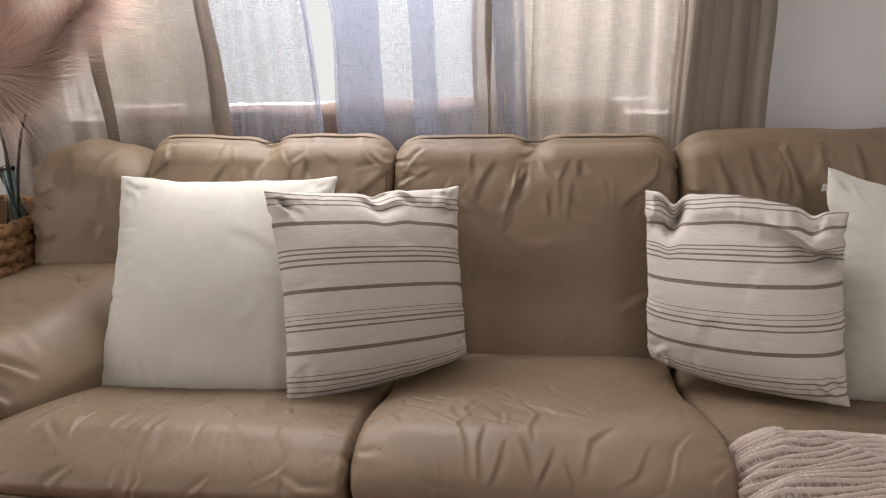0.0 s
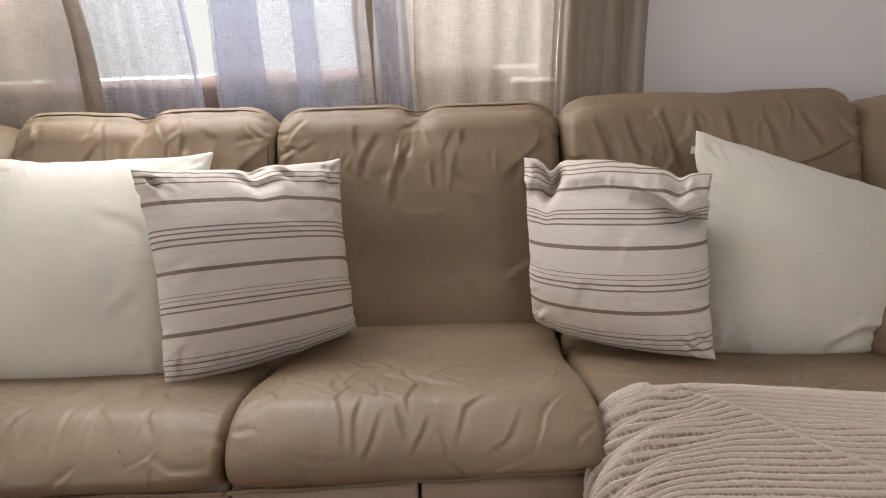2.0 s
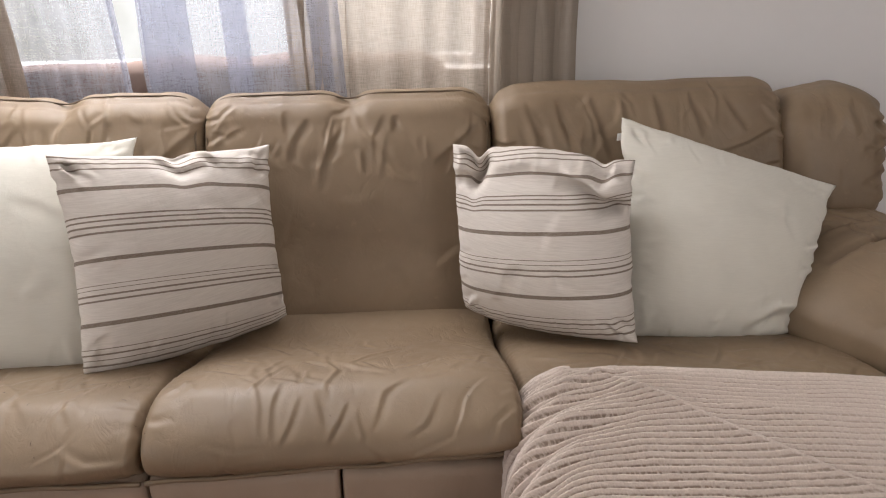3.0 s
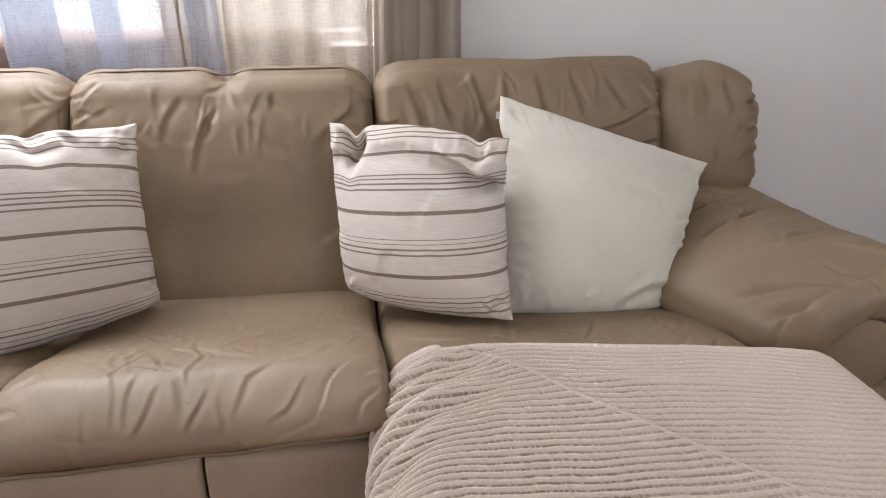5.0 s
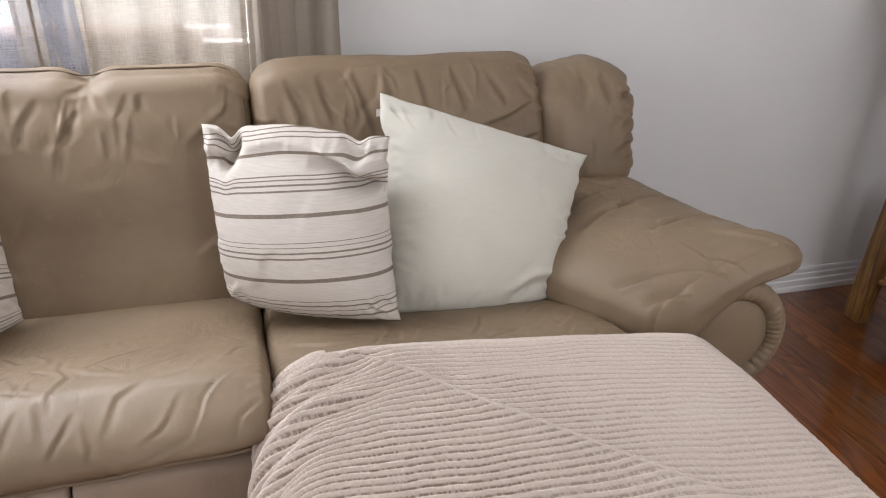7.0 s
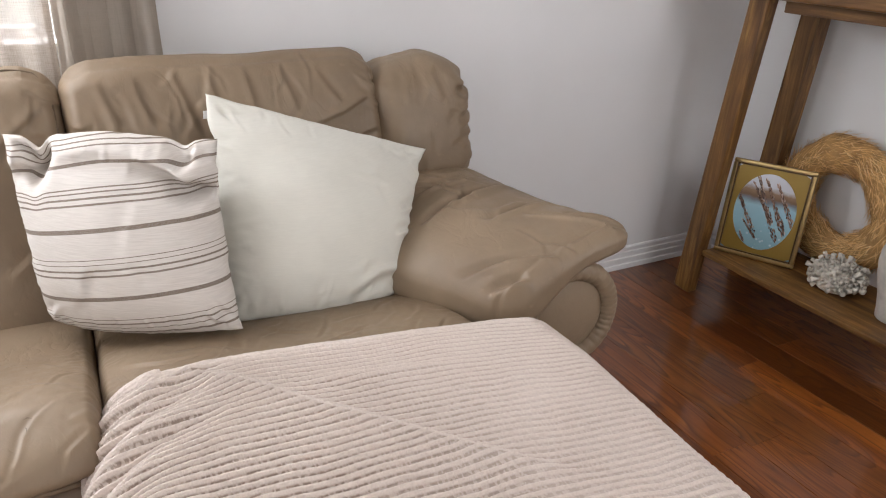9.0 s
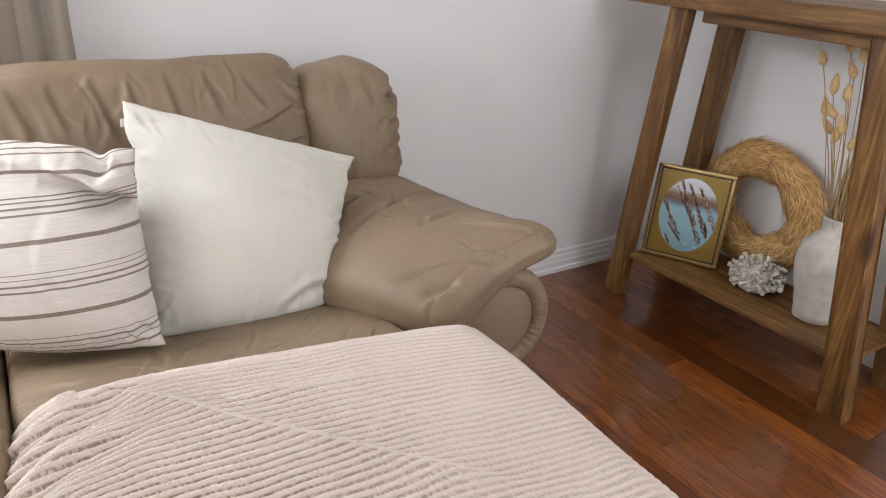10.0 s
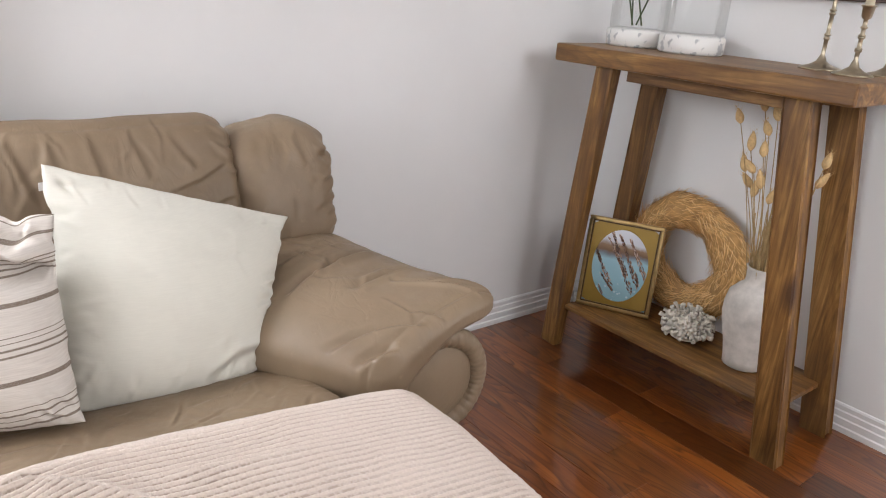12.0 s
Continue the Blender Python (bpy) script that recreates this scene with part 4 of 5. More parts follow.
S_R = pillow(((0.750, 1.800, 0.822), (1.102, 1.662, 0.813), (0.757, 1.730, 0.452), (1.092, 1.493, 0.492)), 0.090, 0.075, STRIPED,
             "off-white striped throw pillow with a crumpled top", 9,
             [([(0.02, 0.18), (0.13, 0.14), (0.24, 0.03)], 0.035, 0.026), ([(0.62, 0.12), (0.80, 0.17), (0.97, 0.26)], 0.040, 0.030), ([(0.03, 0.06), (0.14, 0.09)], 0.022, -0.012), ([(0.80, 0.10), (0.97, 0.13)], 0.022, -0.012), ([(0.25, 0.13), (0.45, 0.10), (0.66, 0.12)], 0.045, 0.010)],
             hollows=((0.17, 0.09, 0.06, 0.08, 0.055), (0.90, 0.26, 0.10, 0.05, 0.045), (0.82, 0.06, 0.07, 0.05, 0.020), (0.5, 0.10, 0.22, 0.05, -0.012)),
             soft=(0, 0, 0.10, 0.02), sag=0.0, side=-0.055, skew=0.10,
             weft=((-0.1, -0.1), (0, 0), (0.145, 0.176), (0.275, 0.342), (0.433, 0.476), (0.608, 0.645), (0.775, 0.777), (1, 1), (1.1, 1.1)), notches=((0.16, 0.045, 0.13), (0.85, 0.05, 0.080), (0.48, 0.2, -0.055)))
W_R = pillow(((1.117, 1.811, 0.868), (1.592, 1.764, 0.712), (1.060, 1.600, 0.452), (1.440, 1.550, 0.455)), 0.088, 0.085, WHITE_CLOTH,
             "plain ivory square throw pillow propped against the arm", 13,
             [([(0.66, 0.95), (0.80, 0.86), (0.97, 0.84)], 0.035, 0.012), ([(0.99, 0.40), (0.86, 0.46)], 0.022, 0.010), ([(0.99, 0.55), (0.84, 0.60)], 0.022, 0.010)],
             soft=(0, 0, 0.05, 0.09), hollows=((1.0, 0.68, 0.07, 0.06, 0.02),), sag=0.03, crisp=0.6, side=-0.07)


# ---- ottoman and knitted throw ----
OTC = [(0.812, 0.50), (1.525, 0.44), (0.872, 1.352), (1.562, 1.250)]


def ottoman_xy(s, t):
    """Place on the ottoman's top: s across, t from the front to the back."""
    (ax, ay), (bx, by), (cx, cy), (dx, dy) = OTC
    round_l = np.clip(1 - s, 0, 1) ** 7 * np.clip(t, 0, 1) ** 9
    round_r = np.clip(s, 0, 1) ** 9 * np.clip(t, 0, 1) ** 9
    x = (1 - s) * (1 - t) * ax + s * (1 - t) * bx + (1 - s) * t * cx + s * t * dx
    y = (1 - s) * (1 - t) * ay + s * (1 - t) * by + (1 - s) * t * cy + s * t * dy
    return x + 0.012 * round_l - 0.012 * round_r, y - 0.025 * round_l - 0.012 * round_r


p, faces = cube_grid(30, 30, 12)
q, n_ = rounded(p, np.array([1.0, 1.0, 1.0]), np.array([0.12, 0.12, 0.25]))
sx, ty = ottoman_xy((q[:, 0] * 0.96 + 1) / 2, (q[:, 1] * 0.96 + 1) / 2)
ott = mesh_object("ottoman", np.stack([sx, ty, 0.27 + 0.235 * q[:, 2]], 1), faces, LEATHER)
tagged(ott, "padded tan leather ottoman under a knitted throw", "ottoman")


def knit():
    """Rib knit: the second UV coordinate counts ribs, so that open ladder stitches and painted-in shade lie between
    them.
    """
    m, nt, b = material("cream_rib_knit")
    tc = nt.nodes.new("ShaderNodeTexCoord")
    sep = nt.nodes.new("ShaderNodeSeparateXYZ")
    nt.links.new(tc.outputs["UV"], sep.inputs[0])
    mp = nt.nodes.new("ShaderNodeMapping")
    mp.inputs["Scale"].default_value = (165, 1.3, 1)
    nt.links.new(tc.outputs["UV"], mp.inputs["Vector"])
    loops = noise_tex(nt, mp.outputs[0], 1.0, 2, 0.5)
    fuzz = noise_tex(nt, coords(nt, (420, 420, 420)), 1.0, 3)
    wide = noise_tex(nt, coords(nt), 9.0, 3)
    yarn = ramp(nt, [(0.3, (0.535, 0.455, 0.398)), (0.65, (0.655, 0.57, 0.508))], mix(nt, 0.4, fuzz, loops))
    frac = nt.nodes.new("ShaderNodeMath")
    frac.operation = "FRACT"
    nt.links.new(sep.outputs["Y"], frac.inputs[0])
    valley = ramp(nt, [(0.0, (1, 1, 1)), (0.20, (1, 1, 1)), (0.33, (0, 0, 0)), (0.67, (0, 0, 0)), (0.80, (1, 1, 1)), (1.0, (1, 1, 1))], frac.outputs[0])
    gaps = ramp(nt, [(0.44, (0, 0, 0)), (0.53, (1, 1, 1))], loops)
    valley_dark = ramp(nt, [(0.32, (0.65,) * 3), (0.6, (1, 1, 1))], wide)
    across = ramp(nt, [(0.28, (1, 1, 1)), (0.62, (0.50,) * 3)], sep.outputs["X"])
    valley_dark = mix(nt, 1.0, valley_dark, across, "MULTIPLY")
    # open stitches are dark; shade between the ribs is painted into each valley too
    holes = mix(nt, 1.0, mix(nt, 1.0, valley, mix(nt, 0.60, (1.0, 1.0, 1.0), gaps), "MULTIPLY"), valley_dark, "MULTIPLY")
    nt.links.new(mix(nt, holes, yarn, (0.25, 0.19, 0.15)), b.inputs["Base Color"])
    b.inputs["Roughness"].default_value = 0.95
    b.inputs["Sheen Weight"].default_value = 0.25
    b.inputs["Specular IOR Level"].default_value = 0.1
    first = bump(nt, b, loops, 0.8, 0.0025)
    bump(nt, b, fuzz, 0.45, 0.0012, first)
    return m


KNIT = knit()


def throw_blanket():
    W, D = 0.745, 0.86
    ns, nt_ = 300, 640
    s = np.linspace(-0.36, W + 0.34, ns + 1)
    t = np.linspace(-0.05, D + 0.16, nt_ + 1)
    S, Tt = np.meshgrid(s, t)
    S, Tt = S.ravel(), Tt.ravel()
    soft = 0.045                      # the cushion is rounder along one side
    over_s = np.where(S < soft, S - soft, np.where(S > W, S - W, 0.0))
    over_t = np.where(Tt > D, Tt - D, 0.0)
    R = np.where(S < soft, 0.115, 0.075)
    r = np.hypot(over_s, over_t)
    ang = np.minimum(r / R, np.pi / 2)
    rest_ = np.maximum(r - R * np.pi / 2, 0)
    out = R * np.sin(ang) + 0.06 * rest_
    down = R * (1 - np.cos(ang)) + rest_
    rr = np.maximum(r, 1e-6)
    px = np.clip(S, soft, W) + out * over_s / rr
    py = np.clip(Tt, 0, D) + out * over_t / rr
    x, y = ottoman_xy(px / W, py / D)
    z = 0.531 - down + 0.012 * np.sin(np.pi * np.clip(px / W, 0, 1)) * np.sin(np.pi * np.clip(py / D, 0, 1))
    # one long slanting fold over the top
    slant = [(0.10, D + 0.01), (0.20, D - 0.07), (0.28, D - 0.155), (0.355, D - 0.225), (0.42, D - 0.285), (0.47, D - 0.33), (0.53, D - 0.38), (0.60, D - 0.43)]
    line = np.interp(S, [a for a, b in slant], [b for a, b in slant])
    below = (line - Tt) * 0.72
    body = smooth(S, 0.05, 0.16) * (1 - smooth(S, 0.50, 0.62))
    drag = np.where(below > 0, np.exp(-below / 0.055), np.exp(below / 0.012)) * body
    lift = 0.016 * fbm(S * 4, Tt * 4, 1, 9, 3) + 0.007 * drag - 0.002 * np.exp(-((below + 0.012) / 0.010) ** 2) * body
    # a fainter one behind it
    second = np.interp(S, [0.24, 0.40, 0.60], [D - 0.075, D - 0.10, D - 0.115])
    gone = smooth(S, 0.24, 0.34) * (1 - smooth(S, 0.46, 0.60))
    lift = lift + 0.004 * np.exp(-((Tt - second) / 0.014) ** 2) * gone
    # folds that fan from the bunched corner over the round edge
    fan = [([(0.15, D + 0.015), (0.05, D - 0.035), (-0.06, D - 0.075), (-0.24, D - 0.10)], 0.017, 0.013),
           ([(0.13, D - 0.030), (0.03, D - 0.075), (-0.07, D - 0.130), (-0.26, D - 0.17)], 0.016, 0.012),
           ([(0.14, D - 0.115), (0.03, D - 0.155), (-0.05, D - 0.215), (-0.24, D - 0.27)], 0.019, 0.013),
           ([(0.05, D - 0.215), (-0.03, D - 0.270), (-0.10, D - 0.33), (-0.26, D - 0.38)], 0.018, 0.010),
           ([(0.06, D - 0.34), (-0.03, D - 0.38), (-0.14, D - 0.46)], 0.018, 0.006)]
    for path, width, deep in fan:
        lift = lift + deep * fold(S, Tt, path, width)
    # ribs run across the ottoman, bend with the cloth and swing down at the bunched corner
    near = (1 - smooth(S, -0.10, 0.26)) * smooth(Tt, D - 0.62, D - 0.05)
    warp = 0.034 * fbm(S * 3.2, Tt * 3.2, 0, 4, 3) + 0.006 * (vnoise(S * 14, Tt * 9, 0, 21) - 0.5) + 0.0022 * (vnoise(S * 45, Tt * 30, 0, 22) - 0.5)
    swing = 0.050 * near * smooth(-S, -0.26, 0.12)
    phase = (Tt + warp + swing - 0.011 * drag) / 0.0143
    fr = phase - np.floor(phase) - 0.5
    cord = np.exp(-(fr / 0.17) ** 2)
    rib = (0.0066 * (1 - 0.35 * smooth(S, 0.30, 0.62)) * cord + 0.0008 * (vnoise(S * 220, phase * 2, 0, 8) - 0.5)) * (0.9 + 0.3 * vnoise(S * 9, Tt * 9, 4, 12))
    P = np.stack([x, y, z], 1)
    G = P.reshape(nt_ + 1, ns + 1, 3)
    nr = np.cross(np.gradient(G, axis=1).reshape(-1, 3), np.gradient(G, axis=0).reshape(-1, 3))
    nr = nr / np.maximum(np.linalg.norm(nr, axis=1, keepdims=True), 1e-9)
    P = P + nr * (rib + lift * np.clip(nr[:, 2] + 0.55, 0, 1))[:, None]
    P[:, 2] = np.maximum(P[:, 2], 0.02)
    w = ns + 1
    ii, jj = np.meshgrid(np.arange(ns), np.arange(nt_))
    a = (jj * w + ii).ravel()
    faces = np.stack([a, a + 1, a + w + 1, a + w], 1)
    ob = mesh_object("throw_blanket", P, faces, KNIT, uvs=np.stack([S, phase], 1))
    tagged(ob, "cream ribbed knitted throw draped over an ottoman", "blanket")


throw_blanket()


# ---- console table ----
table = empty("console_table", (2.90, 1.56, 0), "rustic stained pine console table with splayed legs", "table")
TX0, TX1, TY0, TY1, TZ = 2.69, 3.10, 1.08, 2.047, 1.078
bm = box(bmesh.new(), (TX0, TY0, TZ - 0.056), (TX1, TY1, TZ), 0.007)
under(part("tabletop", bm, PINE_Y), table)
for fx, bx in ((2.772, 2.768), (3.030, 3.058)):
    for ty, by in ((1.883, 1.972), (1.244, 1.103)):
        bm = beam(bmesh.new(), (bx, by, 0.0), (fx, ty, TZ - 0.057), 0.071, 0.044, (0, 1, 0), 0.005)
        under(part("leg", bm, PINE_Z), table)
under(part("apron", beam(bmesh.new(), (2.79, 1.28, TZ - 0.077), (2.79, 1.81, TZ - 0.077), 0.03, 0.038, (1, 0, 0), 0.003), PINE_Y), table)
under(part("apron", beam(bmesh.new(), (3.03, 1.28, TZ - 0.077), (3.03, 1.81, TZ - 0.077), 0.03, 0.038, (1, 0, 0), 0.003), PINE_Y), table)
SZ = 0.17
under(part("shelf", box(bmesh.new(), (2.765, 1.12, SZ - 0.019), (3.075, 1.925, SZ), 0.004), PINE_Y), table)

# ---- things on the console table ----
def local(ob, m):
    ob.matrix_basis = m
    return ob


CERAMIC = plain("rough_white_ceramic", (0.63, 0.59, 0.54), 0.9, 0, 0.30, 26.0)


def stoneware_vase():
    prof = [(0.052, 0.0), (0.060, 0.004), (0.062, 0.030), (0.070, 0.075), (0.084, 0.130), (0.091, 0.175), (0.090, 0.205), (0.082, 0.238),
            (0.062, 0.262), (0.046, 0.274), (0.043, 0.290), (0.045, 0.318), (0.049, 0.328), (0.044, 0.329), (0.038, 0.315), (0.036, 0.28), (0.030, 0.20)]
    v, f = lathe(prof, 56, False)
    v = np.array(v)
    d = 1 + 0.012 * (vnoise(v[:, 0] * 20, v[:, 1] * 20, v[:, 2] * 60, 3) - 0.5) + 0.006 * np.sin(v[:, 2] * 240)
    v[:, :2] *= d[:, None]
    f.append(tuple(range(55, -1, -1)))
    ob = mesh_object("vase", v, f, CERAMIC)
    ob.location = (2.925, 1.315, SZ + 0.001)
    tagged(ob, "rough off-white stoneware vase on the lower shelf", "vase")


stoneware_vase()

STALK = plain("dry_straw_stalk", (0.46, 0.31, 0.14), 0.8, 0, 0.3, 60)
HEAD = plain("bunny_tail_seed_head", (0.74, 0.51, 0.25), 0.95, 0, 0.3, 160)


def dried_grass():
    top = Vector((2.925, 1.315, SZ + 0.30))
    root = empty("dried_grass", top, "bundle of dried bunny-tail grass standing in the vase", "dried grass")
    rnd = random.Random(11)
    tips = [(1.511, 0.905), (1.452, 0.950), (1.418, 0.886), (1.384, 0.880), (1.470, 0.766), (1.425, 0.700), (1.228, 0.822), (1.370, 0.787), (1.376, 0.690),
            (1.424, 0.775), (1.33, 0.90), (1.30, 0.84), (1.27, 0.90), (1.35, 0.74), (1.31, 0.70), (1.40, 0.83), (1.245, 0.76), (1.405, 0.93), (1.44, 0.84), (1.395, 0.735), (1.45, 0.72), (1.36, 0.85)]
    for y, z in tips:
        y -= 0.026 if y > 1.30 else 0.0
        x = 2.925 + rnd.uniform(-0.05, 0.06)
        tip = Vector((x, y, z))
        foot = Vector((2.925 + rnd.uniform(-0.022, 0.022), 1.315 + rnd.uniform(-0.022, 0.022), SZ + 0.05))
        mid = (tip + foot) / 2 + Vector((rnd.uniform(-0.02, 0.02), 0.25 * (1.315 - y), 0.02))
        pts = [(1 - t) ** 2 * foot + 2 * t * (1 - t) * mid + t * t * tip for t in [k / 10 for k in range(11)]]
        stem = under(mesh_object("stem", *tube(pts, 0.0013, 5), STALK), root)
        d = (pts[-1] - pts[-3]).normalized()
        d = (d + Vector((rnd.uniform(-0.5, 0.5), rnd.uniform(-0.5, 0.5), 0))).normalized()
        ln = rnd.uniform(0.044, 0.060)
        hv, hf = tube([tip + d * (ln * k / 8 - 0.004) for k in range(9)], 0.0118, 9, [0.25, 0.75, 1.0, 1.05, 1.0, 0.88, 0.68, 0.42, 0.1])
        # fine awns
        for k in range(46):
            a, s = rnd.uniform(0, 6.283), rnd.uniform(0, 1)
            side = d.orthogonal().normalized()
            side.rotate(Matrix.Rotation(a, 3, d))
            p0 = tip + d * (ln * s) + side * 0.008
            p1 = p0 + d * 0.012 + side * 0.007
            w = d.cross(side) * 0.0006
            o = len(hv)
            hv += [p0 - w, p0 + w, p1]
            hf.append((o, o + 1, o + 2))
        mesh_object("seed_head", hv, hf, HEAD, stem, "pale golden fluffy seed head")
    # loose short straw round the neck
    hv, hf = [], []
    for k in range(95):
        a, r = rnd.uniform(0, 6.283), rnd.uniform(0.0, 0.030)
        p0 = Vector((2.925 + r * math.cos(a), 1.315 + r * math.sin(a), SZ + 0.20))
        p1 = p0 + Vector((0.5 * r * math.cos(a) + rnd.uniform(-0.02, 0.02), 0.5 * r * math.sin(a) + rnd.uniform(-0.02, 0.02), rnd.uniform(0.16, 0.30)))
        tv, tf = tube([p0, (p0 + p1) / 2, p1], 0.0012, 4)
        o = len(hv)
        hv += tv
        hf += [tuple(i + o for i in q) for q in tf]
    under(mesh_object("straw", hv, hf, STALK), root)


dried_grass()


def coral_flower():
    c = Vector((2.925, 1.525, SZ + 0.052))
    rnd = random.Random(3)
    v, f = [], []

    def add(pv, pf):
        o = len(v)
        v.extend(pv)
        f.extend(tuple(i + o for i in q) for q in pf)
    core = [(0.02, -0.05), (0.052, -0.04), (0.062, 0.0), (0.050, 0.03), (0.02, 0.045)]
    cv, cf = lathe(core, 18)
    add([c + Vector(p) for p in cv], cf)
    n = 210
    for i in range(n):
        z = 1 - 2 * (i + 0.5) / n
        a = i * 2.39996
        d = Vector((math.sqrt(1 - z * z) * math.cos(a), math.sqrt(1 - z * z) * math.sin(a), z))
        if d.z < -0.62:
            continue
        p = c + Vector((d.x * 0.060, d.y * 0.072, d.z * 0.046))
        d = (d + Vector((rnd.uniform(-0.5, 0.5), rnd.uniform(-0.5, 0.5), rnd.uniform(-0.3, 0.5)))).normalized()
        ln, r = rnd.choice((0.006, 0.012, 0.018, 0.025)) * rnd.uniform(0.8, 1.2), rnd.uniform(0.0050, 0.0080)
        add(*tube([p - d * 0.012, p + d * ln * 0.5, p + d * ln * 0.85, p + d * ln, p + d * (ln - 0.003)], r, 7, [0.7, 0.8, 1.2, 1.05, 0.55]))
    ob = mesh_object("coral_ornament", [Vector(p) - c for p in v], f, plain("chalky_white_coral", (0.84, 0.79, 0.71), 0.9, 0, 0.15, 90))
    low = min(p[2] for p in (vv.co for vv in ob.data.vertices))
    ob.location = (c.x, c.y, SZ - low)
    tagged(ob, "chalky white coral-like cluster ornament on the shelf", "ornament")


coral_flower()


def straw_wreath():
    """Fat ring of straw, leaning on the wall."""
    rnd = random.Random(8)
    R_, r_ = 0.166, 0.060
    v, f = [], []
    n, k = 60, 14
    for i in range(n):
        a = 2 * math.pi * i / n
        rr = r_ * (1 + 0.10 * math.sin(5 * a + 1) + 0.05 * math.sin(11 * a))
        for j in range(k):
            b_ = 2 * math.pi * j / k
            v.append(((R_ + rr * math.cos(b_)) * math.cos(a), 0.75 * rr * math.sin(b_), (R_ + rr * math.cos(b_)) * math.sin(a)))
    for i in range(n):
        for j in range(k):
            i2, j2 = (i + 1) % n, (j + 1) % k
            f.append((i * k + j, i2 * k + j, i2 * k + j2, i * k + j2))
    straw_c, straw_f = [], []
    for s in range(4600):
        a = rnd.uniform(0, 2 * math.pi)
        b_ = rnd.uniform(0, 2 * math.pi)
        rr = r_ * (1 + 0.10 * math.sin(5 * a + 1)) * rnd.uniform(0.92, 1.06)
        ctr = Vector(((R_ + rr * math.cos(b_)) * math.cos(a), 0.75 * rr * math.sin(b_), (R_ + rr * math.cos(b_)) * math.sin(a)))
        out = Vector((math.cos(b_) * math.cos(a), math.sin(b_), math.cos(b_) * math.sin(a)))
        tan = Vector((-math.sin(a), 0, math.cos(a)))
        d = (tan + out * rnd.uniform(0.0, 0.40) + out.cross(tan) * rnd.uniform(-0.75, 0.75)).normalized()
        ln = rnd.uniform(0.025, 0.060)
        w = d.cross(out).normalized() * rnd.uniform(0.0006, 0.0013)
        p1, p2 = ctr + d * ln * 0.5 + out * 0.001, ctr + d * ln + out * rnd.uniform(-0.006, 0.006)
        o = len(straw_c)
        straw_c += [ctr - w, ctr + w, p1 + w, p1 - w, p2]
        straw_f += [(o, o + 1, o + 2, o + 3), (o + 3, o + 2, o + 4)]
    m_, nt, b = material("golden_straw")
    geo = nt.nodes.new("ShaderNodeNewGeometry")
    nt.links.new(ramp(nt, [(0.0, (0.58, 0.32, 0.10)), (0.5, (0.80, 0.50, 0.20)), (1.0, (0.90, 0.66, 0.34))], geo.outputs["Random Per Island"]), b.inputs["Base Color"])
    b.inputs["Roughness"].default_value = 0.7
    ring = empty("straw_wreath", (3.060, 1.655, SZ + 0.212), "golden straw wreath leaning against the wall on the shelf", "wreath")
    ring.matrix_basis = Matrix.Translation((3.056, 1.655, SZ + 0.226)) @ Matrix.Rotation(radians(90), 4, "Z") @ Matrix.Rotation(radians(-7), 4, "X")
    core = mesh_object("ring", v, f, plain("straw_core", (0.55, 0.32, 0.12), 0.9, 0, 0.4, 40))
    core.parent = ring
    st = mesh_object("straw", straw_c, straw_f, m_)
    st.parent = ring
    st["kind"] = "stuff"


straw_wreath()


